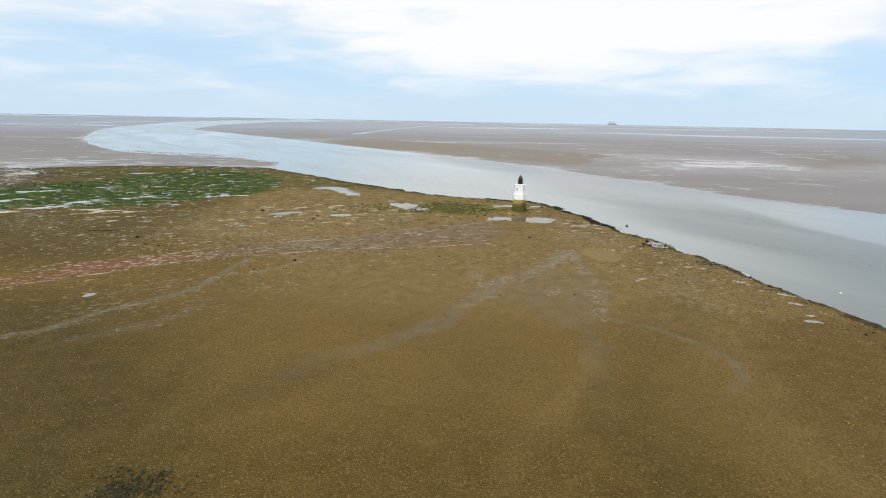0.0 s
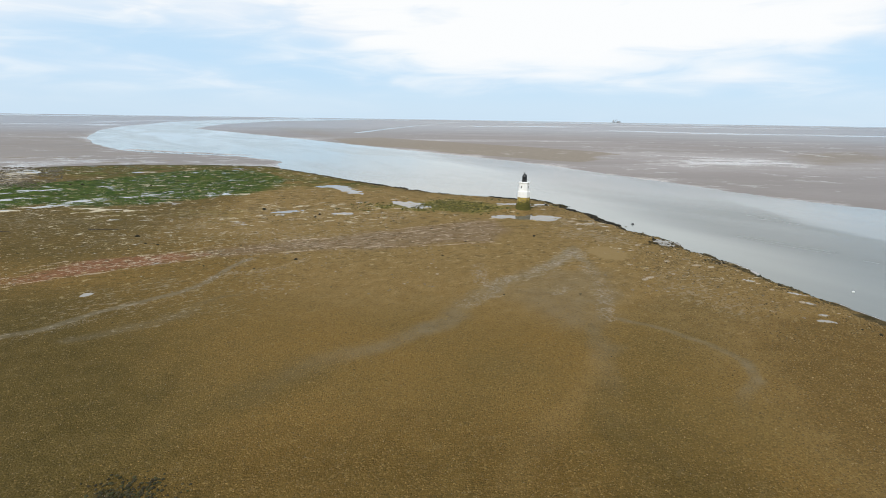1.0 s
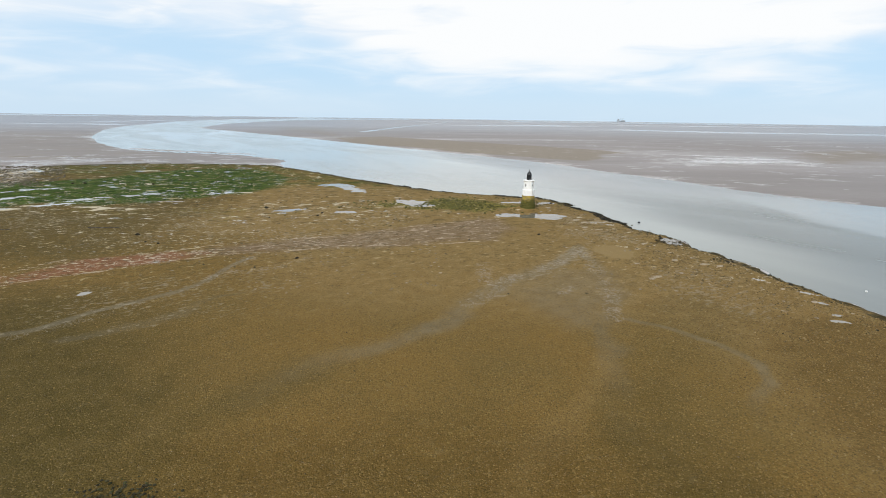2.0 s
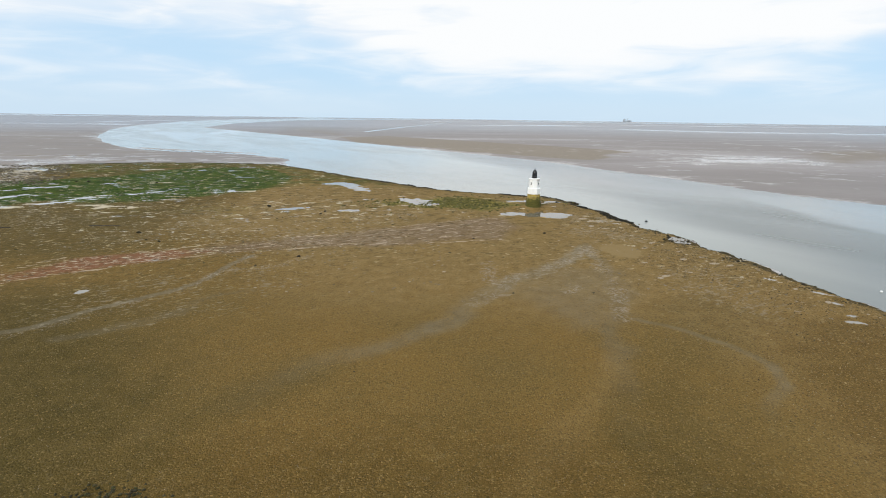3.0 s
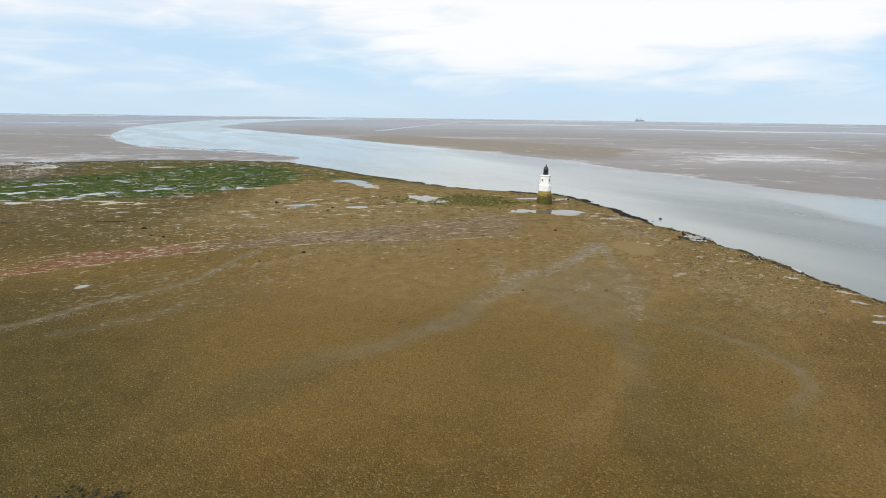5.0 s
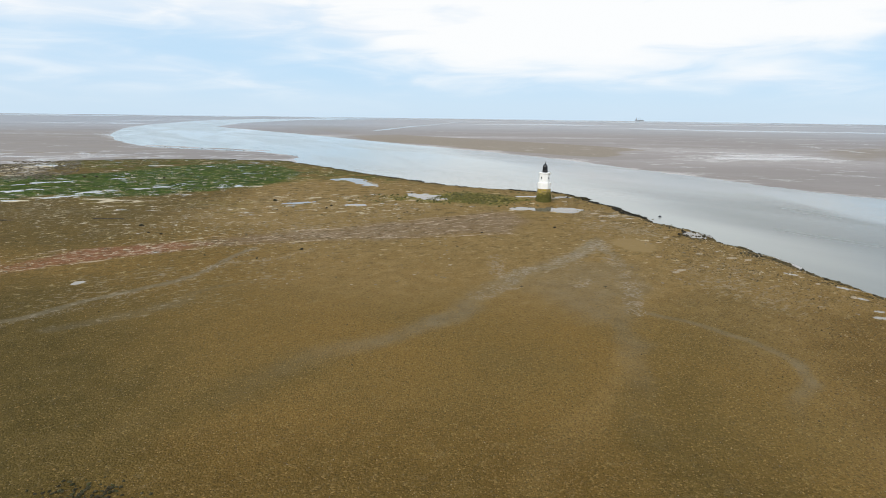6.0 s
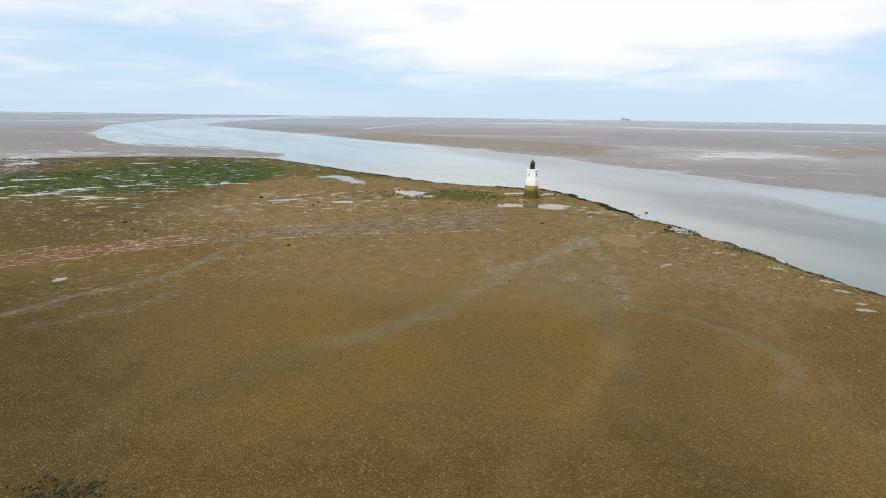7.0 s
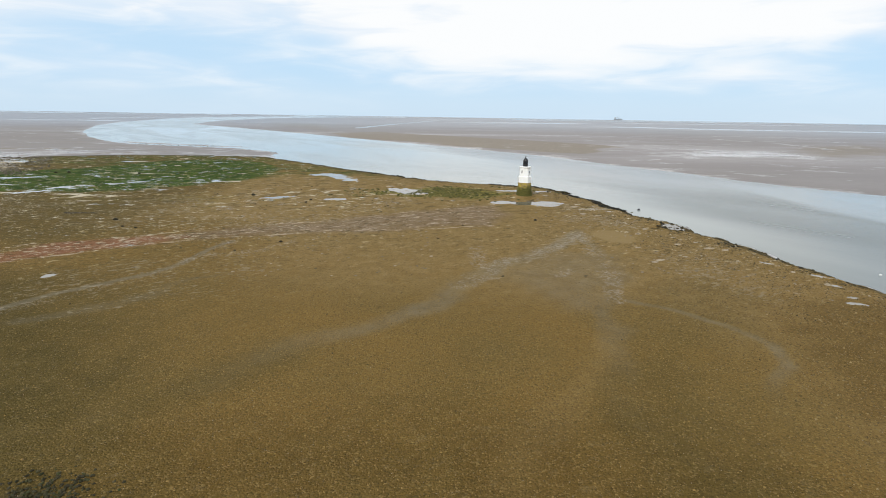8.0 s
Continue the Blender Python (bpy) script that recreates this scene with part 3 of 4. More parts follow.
def land(x, y):
    """Height of the land and the masks of what covers it."""
    r = np.hypot(x, y)
    wx = x + 3.0 * fbm(x, y, 9, 3) + 0.004 * r * fbm(x, y, 60, 5)
    wy = y + 3.0 * fbm(x, y, 9, 4) + 0.004 * r * fbm(x, y, 60, 6)
    sx, sy = x + 3.6 * fbm(x, y, 8, 7, 5) + 2.6 * fbm(x, y, 2.4, 9, 3), y + 3.6 * fbm(x, y, 8, 8, 5) + 2.6 * fbm(x, y, 2.4, 10, 3)
    out = -inside(sx, sy, CHANNEL)
    in_scar = inside(wx, wy, SCAR)
    scar = sstep(in_scar, -2.5, 1.5)
    top = 0.20 * fbm(x, y, 22, 11) + 0.10 * fbm(x, y, 2.4, 12, 3)
    shore_slope = 0.16 + 0.12 * fbm(x, y, 6, 13)
    sand_top = -0.28 + 0.16 * fbm(x, y, 90, 14) + 0.2 * sstep(inside(wx, wy, BROWN_BANK), -5, 40)
    slope = np.where(scar > 0.5, shore_slope, 0.022)
    cap = np.where(scar > 0.5, top, sand_top)
    z = WATER_Z + np.clip(out * slope + np.where(scar > 0.5, 0.16 * fbm(x, y, 2.2, 15), 0.0), -0.9, cap - WATER_Z)
    d, _ = away(wx, wy, CREEK)
    z -= 0.55 * sstep(d, 9, 2) * (r > 300)
    # the outer flats lie lower, with long bars and water between them
    z -= (0.30 * sstep(r, 1500, 3200) - 0.34 * fbm(0.22 * x, y, 150, 19, 5) * sstep(r, 700, 1600)) * (1 - scar)
    z -= 1.2 * sstep(y + 0.1 * x, 4100, 4400) * (1 - scar)
    for line in BARS:
        d, _ = away(wx, wy, line)
        z = np.maximum(z, WATER_Z - 0.25 + (0.36 + 0.5 * fbm(x, y, 7, 18)) * sstep(d, 7, 1.5))
    hollow = np.zeros_like(x)
    for px, py, a, b, turn in POOLS:
        c, s = math.cos(radians(turn)), math.sin(radians(turn))
        u, v = ((x - px) * c + (y - py) * s) / a, (-(x - px) * s + (y - py) * c) / b
        q = np.hypot(u, v) + 2.1 * fbm(x, y, 0.5 + 0.6 * min(a, b), 21, 5)
        rim = sstep(q, 2.4, 1.5)
        z = z * (1 - 0.85 * rim)
        hollow = np.maximum(hollow, sstep(q, 1.3, 0.8))
    z = z * (1 - hollow) - 0.16 * hollow
    foot = sstep(np.hypot((x - TOWER[0]) / 1.5, y - TOWER[1] - 0.5), 4.6, 1.6)
    z += (0.62 + 0.5 * fbm(x, y, 1.6, 51)) * foot
    # masks
    green = np.maximum(0.95 * sstep(inside(wx, wy, GREEN), -6, 5), 0.42 * sstep(y + 0.25 * x, 145, 165) * sstep(x, 5, -30))
    moss = 1.15 * sstep(np.hypot((x - 1) / 22, (y - 137) / 12) + 0.8 * fbm(x, y, 5, 52), 1.1, 0.3)
    moss = np.maximum(moss, 0.4 * sstep(y, 90, 118) * sstep(fbm(x, y, 11, 53), -0.05, 0.25))
    red = 0.95 * sstep(inside(wx, wy, RED), -1.8, 1.6) * (0.6 + 0.4 * sstep(x, -34, -42)) * (0.6 + 0.4 * sstep(x, -55, -48))
    jx, jy = x + 5.0 * fbm(x, y, 8, 31, 5), y + 5.0 * fbm(x, y, 8, 32, 5)
    silt, fleck, damp = np.zeros_like(x), np.zeros_like(x), np.zeros_like(x)
    for line, broad, strong, ends, lit in RUNNELS:
        d, t = away(jx, jy, line) if broad > 1.2 else away(x + 1.6 * fbm(x, y, 6, 31), y + 1.6 * fbm(x, y, 6, 32), line)
        silt = np.maximum(silt, sstep(d, broad * (1 + 0.5 * t), 0.2) * strong * (1 - 0.75 * sstep(t, 0.5, 0.95) * (ends < 1)))
        damp = np.maximum(damp, sstep(d, 2.2 * broad, 0.4) * sstep(t, 0.4, 0.75) * sstep(y, 52, 42) * (broad > 1.5))
        near_d, t = away(x + 2.2 * fbm(x, y, 5, 33, 5), y + 2.2 * fbm(x, y, 5, 34, 5), line)
        fleck = np.maximum(fleck, 0.6 * sstep(near_d, 1.2 + 0.1 * broad, 0.0) * lit * sstep(t, ends, ends - 0.3))
        fleck = np.maximum(fleck, 0.5 * sstep(d, broad * 1.3, 0.3) * lit * sstep(t, ends, ends - 0.3))
    silt *= 0.88 + 0.2 * sstep(fbm(x, y, 9, 37), -0.22, 0.22)
    sandy = sstep(np.hypot((x - 27.2) / 3.3 + 0.5 * fbm(x, y, 4, 35), (y - 90) / 5.2), 1.15, 0.7)
    silt = np.maximum(silt, 0.5 * sstep(inside(jx, jy, GREY_PATCH), -4, 5))
    fleck = np.maximum(fleck, 0.5 * sstep(inside(jx, jy, STREAKS), -6, 8))
    stony = sstep(inside(jx, jy, STONY), -8, 6)
    shelly = np.maximum(sstep(inside(jx, jy, SHELLS), -3, 5), sstep(inside(jx, jy, LEDGE), -3, 3))
    fleck = np.maximum(fleck, 0.55 * shelly)
    fleck = np.maximum(fleck, 0.4 * sstep(y, 84, 95) * sstep(y, 150, 120) * sstep(x, 5, -15))
    fleck *= 0.55 + 0.9 * sstep(fbm(x, y, 5, 36), -0.2, 0.25)
    lively = (0.08 + 0.92 * sstep(y + 0.35 * np.abs(x), 58, 100)) * (1 - 0.8 * silt) * (1 - 0.9 * sandy)
    tan = sstep(y, 48, 75) * sstep(y, 185, 160) * sstep(x + 0.3 * y, -12, 12) + 0.6 * sstep(x, 20, 30) * sstep(y, 115, 90)
    tan += 0.85 * sstep(x, -62, -40) * sstep(x, 12, -4) * sstep(y, 92, 106) * sstep(y, 168, 150)
    tan += 0.45 * sstep(away(jx, jy, RIDGE)[0], 2.6, 0.3)
    pink = 0.95 * sstep(inside(wx, wy, PINK), -3, 3)
    olive = np.maximum(sstep(inside(jx, jy, OLIVE_LEFT), -12, 12), 0.46 * sstep(inside(jx, jy, OLIVE_STRIP), -3, 3) * sstep(y, 62, 42))
    olive = np.maximum(olive, 0.42 * sstep(inside(jx, jy, OLIVE_SHORE), -4, 4))
    olive = np.maximum(olive, 0.5 * damp)
    olive = np.maximum(olive, 0.28 * sstep(inside(jx, jy, OLIVE_PATCH), -2.5, 3))
    olive = np.maximum(olive, 0.7 * sstep(y, 60, 90) * sstep(x + 0.15 * y, -16, -48))
    wet = 0.16 + 0.34 * sstep(y, 66, 110) * sstep(x, 5, -25) + 0.22 * sstep(inside(wx, wy, GREEN), -14, 2)
    wet += 0.22 * sstep(y, 95, 125) + 0.36 * sstep(x, 18, 34) * sstep(y, 60, 78) * sstep(y, 125, 105) + 0.42 * red + 0.42 * sstep(x + y * 0.25, -80, -100) * sstep(y, 155, 185)
    wet += 0.16 * sstep(inside(jx, jy, LEDGE), -3, 3)
    wet += 0.12 * sstep(x, -20, -45) * sstep(y, 72, 92)
    wet *= 0.5 + 0.95 * sstep(fbm(x, y, 26, 47), -0.15, 0.2)
    wet = np.minimum(wet, 0.8)
    wet *= 0.12 + 0.88 * sstep(y + 0.15 * np.abs(x), 52, 84)
    flat = 0.24 + 0.30 * sstep(np.hypot((x - 148) / 60, (y - 303) / 36), 1.2, 0.4) + 0.24 * sstep(in_scar, -55, -4) * sstep(x, 20, -60) * (y < 340)
    flat += 0.2 * sstep(out, 16, 3) + 0.22 * sstep(out, 4, 0.5)
    for line, w in SHEETS + FAR_SHEETS:
        d, t = away(wx, wy, line)
        flat += 0.46 * sstep(d, w * 2.2, 0.0)
    wet = np.where(scar > 0.5, wet + 0.35 * stony, np.clip(flat * (1 - 0.5 * sstep(inside(wx, wy, BROWN_BANK), -9, 5)), 0, 1))
    bank = np.maximum(np.maximum(sstep(inside(wx, wy, BROWN_BANK), -9, 5), 0.6 * sstep(inside(wx, wy, OUTER_BANK), -15, 30)), 0.42 * sstep(x, -80, -170) * sstep(y, 900, 500))
    bank = np.maximum(bank, 0.6 * sstep(inside(wx, wy, TAN_FLAT), -20, 25))
    for line in SEAMS:
        bank = np.maximum(bank, 0.9 * sstep(away(x, y + 1.5 * fbm(x, y, 14, 97), line)[0], 2.4, 0.4))
    band = fbm(0.2 * wx, wy, 60, 91, 6)
    # rises with distance: how much haze is painted over the far mud
    mud_haze = sstep(r + 350 * fbm(x, y, 420, 41), 380, 1300)
    weed = 0.75 * sstep(np.hypot((jx + 17.2) / 2.7, (jy - 29.6) / 1.9), 1.2, 0.2) + (0.75 + 0.55 * sstep(fbm(x, y, 5, 45), -0.2, 0.2)) * sstep(out, np.maximum(3.8 + 6 * fbm(x, y, 5, 46), 1.3), 0.3) * sstep(in_scar, -3, 0)
    weed = np.clip(weed + 0.75 * sstep(in_scar, 13, 1) * (y > 140) + 0.3 * sstep(fbm(x, y, 14, 44), 0.12, 0.3) * (y > 85), 0, 1.1)
    return z, dict(band=band, scar=scar * (1 - 0.42 * stony), green=green, red=red, silt=silt, fleck=fleck, wet=wet, bank=bank, weed=weed, olive=olive, mud_haze=mud_haze, tan=np.clip(tan, 0, 1), sandy=sandy, moss=moss, lively=lively, pink=pink, russet=np.maximum(sstep(np.hypot(x, y), 47, 30), 0.85 * sstep(inside(jx, jy, RUSSET), -4, 6)))


def traces(x, y):
    """Masks of the thin features that only the sheet of ground needs."""
    jx, jy = x + 2.0 * fbm(x, y, 6, 93, 4), y + 2.0 * fbm(x, y, 6, 94, 4)
    rill, strata, foam = np.zeros_like(x), np.zeros_like(x), np.zeros_like(x)
    for lines, mask, wide, thin in ((RILLS, rill, 4.2, 0.0), (BEDS, strata, 0.8, 0.1), (FROTH, foam, 2.0, 0.0)):
        for line in lines:
            d, t = away(jx, jy, line)
            np.maximum(mask, sstep(d, wide, thin), out=mask)
    rill *= 0.15 + 0.85 * sstep(fbm(0.6 * x, y, 5, 96), -0.06, 0.12)
    return dict(rill=rill, strata=strata, foam=foam * (0.35 + 0.65 * sstep(fbm(x, y, 4, 95), -0.1, 0.15)))


def mesh_from(name, verts, faces, size, mat, smooth=True):
    me = bpy.data.meshes.new(name)
    me.vertices.add(len(verts))
    me.vertices.foreach_set("co", np.asarray(verts, np.float32).ravel())
    me.loops.add(len(faces) * size)
    me.loops.foreach_set("vertex_index", np.asarray(faces, np.int32).ravel())
    me.polygons.add(len(faces))
    me.polygons.foreach_set("loop_start", np.arange(0, len(faces) * size, size, dtype=np.int32))
    me.polygons.foreach_set("use_smooth", np.full(len(faces), smooth))
    me.update(calc_edges=True)
    me.materials.append(mat)
    return me


def build_ground():
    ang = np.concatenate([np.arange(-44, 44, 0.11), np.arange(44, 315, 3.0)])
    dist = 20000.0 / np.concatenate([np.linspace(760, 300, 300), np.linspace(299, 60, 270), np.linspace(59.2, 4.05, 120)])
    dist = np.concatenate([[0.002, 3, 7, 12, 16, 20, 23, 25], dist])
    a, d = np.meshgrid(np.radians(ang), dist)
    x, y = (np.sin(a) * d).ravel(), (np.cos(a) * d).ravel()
    z, masks = land(x, y)
    masks.update(traces(x, y))
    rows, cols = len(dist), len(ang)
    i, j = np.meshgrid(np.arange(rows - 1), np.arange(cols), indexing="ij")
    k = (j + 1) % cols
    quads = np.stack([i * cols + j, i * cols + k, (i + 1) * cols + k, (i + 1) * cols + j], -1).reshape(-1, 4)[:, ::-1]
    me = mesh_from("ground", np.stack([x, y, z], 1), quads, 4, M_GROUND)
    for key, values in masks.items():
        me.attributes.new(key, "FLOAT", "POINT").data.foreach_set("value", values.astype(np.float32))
    return tagged(new("ground", me), "brown weed-covered stony tidal flat with grey sand banks beyond", "ground", kind="structure")


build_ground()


def disc(radius, spokes):
    """A flat round sheet."""
    bm = bmesh.new()
    bmesh.ops.create_circle(bm, cap_ends=True, segments=spokes, radius=radius)
    return bm


def finish(bm, name, mat, smooth=False):
    me = bpy.data.meshes.new(name)
    bm.to_mesh(me)
    bm.free()
    me.materials.append(mat)
    if smooth:
        me.polygons.foreach_set("use_smooth", [True] * len(me.polygons))
    return me


def part(name, bm, mat, parent, label="", smooth=False):
    ob = new(name, finish(bm, name, mat, smooth))
    ob.parent = parent
    if label:
        tagged(ob, label)
    return ob


river = new("river_water", finish(disc(4900, 96), "river_water", M_RIVER))
river.location.z = WATER_Z
tagged(river, "pale grey silty river bending through the sand flats", "river", kind="structure")

for i, (px, py, a, b, turn) in enumerate(POOLS):
    pool = new("tide_pool", finish(disc(1.0, 40), "tide_pool", M_SILTY if b < 1.2 else M_POOL))
    pool.matrix_world = pose(px, py, -0.075 - 0.004 * (i % 2), 0, 0, turn) @ Matrix.Diagonal((a * 1.35, b * 1.35, 1, 1))
    tagged(pool, "shallow tide pool of still water among brown stones", "tide pool", "tide pools on the scar", "structure")


# ---- the lighthouse ----
def lathe(profile, sides, turn=0.0):
    """A closed solid of revolution from (radius, height) pairs, bottom to top."""
    bm = bmesh.new()
    rings = []
    for r, h in profile:
        rings.append([bm.verts.new((r * math.cos(2 * math.pi * (s + turn) / sides), r * math.sin(2 * math.pi * (s + turn) / sides), h)) for s in range(sides)])
    for lo, hi in zip(rings, rings[1:]):
        for s in range(sides):
            bm.faces.new((lo[s], lo[(s + 1) % sides], hi[(s + 1) % sides], hi[s]))
    bm.faces.new(rings[0][::-1])
    bm.faces.new(rings[-1])
    return bm


def box(bm, sx, sy, sz, m=Matrix()):
    bmesh.ops.create_cube(bm, size=1.0, matrix=m @ Matrix.Diagonal((sx, sy, sz, 1)))
    return bm


def build_lighthouse():
    house = tagged(new("lighthouse"), "small white lighthouse with black lantern on a weedy stone plinth", "lighthouse")
    house.location = (*TOWER, 0.0)
    courses, prof = 9, [(2.0, -0.4)]
    for c in range(courses):
        lo, hi = c / courses, (c + 1) / courses
        r0, r1 = 1.86 - 0.48 * lo, 1.86 - 0.48 * hi
        prof += [(r0 - 0.03, 3.4 * lo), (r0, 3.4 * lo + 0.025), (r1, 3.4 * hi - 0.025), (r1 - 0.03, 3.4 * hi)]
    part("plinth", lathe(prof, 24), M_PLINTH, house, "tapering yellowish stone plinth with green weed", True)
    part("lower_tower", lathe([(1.43, 3.4), (1.46, 3.42), (1.46, 4.66), (1.40, 4.74), (1.18, 4.80)], 8, 0.5), M_WHITE, house, "white painted lower stage of the tower")
    part("upper_tower", lathe([(1.22, 4.74), (1.16, 6.55)], 8, 0.5), M_WHITE, house, "white painted upper stage of the tower")
    part("cornice", lathe([(1.16, 6.55), (1.30, 6.63), (1.32, 6.80), (1.26, 6.86), (0.7, 6.90)], 8, 0.5), M_WHITE, house, "white projecting cornice")
    part("lantern_base", lathe([(0.56, 6.86), (0.56, 7.34), (0.60, 7.36), (0.60, 7.42)], 16), M_BLACK, house, "black lantern base", True)
    glass = part("lantern_glass", lathe([(0.48, 7.42), (0.48, 8.02)], 12), M_GLASS, house, "dark lantern glazing")
    for s in range(12):
        bar = bmesh.new()
        a = s * math.pi / 6
        box(bar, 0.05, 0.05, 0.60, pose(0.49 * math.cos(a), 0.49 * math.sin(a), 7.72, 0, 0, math.degrees(a)))
        part("glazing_bar", bar, M_BLACK, glass)
    dome = [(0.56, 8.00), (0.57, 8.05), (0.53, 8.08), (0.50, 8.22), (0.43, 8.40), (0.31, 8.56), (0.17, 8.68), (0.10, 8.73), (0.08, 8.80), (0.13, 8.86), (0.13, 8.93), (0.05, 8.99), (0.035, 9.2), (0.01, 9.24)]
    part("dome", lathe(dome, 20), M_BLACK, house, "black domed lantern roof with finial", True)
    for a, h, s in ((225, 5.75, 0.6), (315, 5.75, 0.45)):
        w = bmesh.new()
        box(w, 0.10, 0.20, s, pose(1.08 * math.cos(radians(a)), 1.08 * math.sin(radians(a)), h, 0, 0, a))
        win = part("window", w, M_GLASS, house, "narrow dark window slit")
        sill = bmesh.new()
        box(sill, 0.16, 0.42, 0.07, pose(1.10 * math.cos(radians(a)), 1.10 * math.sin(radians(a)), h - s / 2 - 0.03, 0, 0, a))
        part("sill", sill, M_WHITE, win)
    return house


build_lighthouse()


# ---- rocks ----
def rock_mesh(name, seed, mat, flat=0.6, detail=2):
    bm = bmesh.new()
    bmesh.ops.create_icosphere(bm, subdivisions=detail, radius=1.0)
    off = Vector((seed * 7.1, seed * 3.3, seed * 1.7))
    for v in bm.verts:
        n1 = noise.noise(v.co * 1.1 + off)
        n2 = noise.noise(v.co * 2.9 + off)
        v.co *= 1 + 0.38 * n1 + 0.16 * n2
        v.co.z *= flat
    return finish(bm, name, mat, False)


def ground_z(x, y):
    return float(land(np.array([float(x)]), np.array([float(y)]))[0][0])


BOULDERS = [rock_mesh("boulder", s, M_BOULDER) for s in range(5)]
for i, (x, y, s) in enumerate([(-39.6, 126.9, 0.85), (-26, 121.4, 0.6), (-26.2, 118.2, 0.55), (-52.2, 96.9, 0.7), (-48, 91.5, 0.4), (-45.5, 90.6, 0.42), (-21.2, 82.9, 0.5), (17.2, 102.2, 0.55),
                               (4.5, 97, 0.35), (45.3, 55.8, 0.36), (44.4, 57.2, 0.24), (46.6, 56.4, 0.28), (-8.9, 54.3, 0.14), (-6.8, 46.0, 0.13), (16.0, 49.5, 0.13), (-33, 56, 0.16), (-105, 166, 0.9), (-108, 165, 0.7), (-85, 166, 0.8)]):
    b = new("boulder", BOULDERS[i % 5])
    b.matrix_world = pose(x, y, ground_z(x, y) + 0.12 * s, 0, 0, i * 67) @ Matrix.Diagonal((s * 0.56, s * 0.46, s * 0.62, 1))
    tagged(b, "dark weed-covered boulder lying on the stony flat", "boulder", "boulders on the flat")


for i in range(46):
    t = random.uniform(3.4, 13.6)
    (ax, ay), (bx, by) = SHORE[int(t)], SHORE[int(t) + 1]
    x, y, sz = ax + (bx - ax) * (t % 1) - random.uniform(0.2, 2.6), ay + (by - ay) * (t % 1) + random.uniform(-0.8, 0.8), random.uniform(0.14, 0.34)
    b = new("shore_boulder", BOULDERS[i % 5])
    b.matrix_world = pose(x, y, max(ground_z(x, y), WATER_Z) + 0.12 * sz, 0, 0, random.uniform(0, 360)) @ Matrix.Diagonal((sz, sz * random.uniform(0.6, 0.9), sz, 1))
    tagged(b, "dark weedy boulder at the river's edge", "boulder", "boulders along the water's edge")


ICO = bmesh.new()
bmesh.ops.create_icosphere(ICO, subdivisions=1, radius=1.0)
ICO_V = np.array([v.co[:] for v in ICO.verts])
ICO_F = np.array([[v.index for v in f.verts] for f in ICO.faces])
ICO.free()
OCT_V = np.array([(1, 0, 0), (0, 1, 0), (-1, 0, 0), (0, -1, 0), (0, 0, 1), (0, 0, -1)], float)
OCT_F = np.array([(0, 1, 4), (1, 2, 4), (2, 3, 4), (3, 0, 4), (1, 0, 5), (2, 1, 5), (3, 2, 5), (0, 3, 5)])


def stones(name, xy, size, mat, rng, base_v, base_f, flat=0.55, sink=0.1, z=None):
    """Many small stones, joined, each of its own shape and turn, at the places xy."""
    k = len(xy)
    if z is None:
        z = land(xy[:, 0].copy(), xy[:, 1].copy())[0]
    v = np.repeat(base_v[None], k, 0) * (1 + rng.uniform(-0.3, 0.3, (k, len(base_v), 1)))
    v = v * (size[:, None] * np.stack([np.ones(k), rng.uniform(0.55, 1.0, k), flat * rng.uniform(0.6, 1.3, k)], 1))[:, None]
    a = rng.uniform(0, 2 * math.pi, k)
    c, s = np.cos(a)[:, None], np.sin(a)[:, None]
    px, py = v[..., 0] * c - v[..., 1] * s, v[..., 0] * s + v[..., 1] * c
    co = np.stack([px + xy[:, :1], py + xy[:, 1:], v[..., 2] + (z + size * sink)[:, None]], -1).reshape(-1, 3)
    f = (base_f[None] + (np.arange(k) * len(base_v))[:, None, None]).reshape(-1, 3)
    return new(name, mesh_from(name, co, f, 3, mat, False))


def along(line, count, rng, lo, hi):
    """Random places beside a polyline, lo to hi metres to its left."""
    p = np.array(line, float)
    seg = np.hypot(*(p[1:] - p[:-1]).T)
    s = rng.uniform(0, seg.sum(), count)
    i = np.clip(np.searchsorted(np.cumsum(seg), s), 0, len(seg) - 1)
    t = (s - np.concatenate([[0], np.cumsum(seg)])[i]) / seg[i]
    d = (p[1:] - p[:-1])[i] / seg[i][:, None]
    return p[:-1][i] + (p[1:] - p[:-1])[i] * t[:, None] + np.stack([-d[:, 1], d[:, 0]], 1) * rng.uniform(lo, hi, count)[:, None]


RNG = np.random.default_rng(5)
edge = along(SHORE[:16], 70000, RNG, -7, 5)
edge_z = land(edge[:, 0].copy(), edge[:, 1].copy())[0]
keep = (edge_z > -0.50 - 0.14 * RNG.uniform(0, 1, len(edge)) ** 20) & (edge_z < -0.28 + 0.25 * RNG.uniform(-1, 1, len(edge)))
keep &= fbm(edge[:, 0], edge[:, 1], 4.5, 83) > -0.08 + 0.14 * RNG.uniform(-1, 1, len(edge))
edge, edge_z = edge[keep][:14000], edge_z[keep][:14000]
tagged(stones("shore_rocks", edge, 0.05 + 0.19 * RNG.uniform(0, 1, len(edge)) ** 2.5, M_ROCK, RNG, ICO_V, ICO_F, 0.6, 0.1, edge_z), "dark weedy rocks along the water's edge", "rocks", kind="stuff")

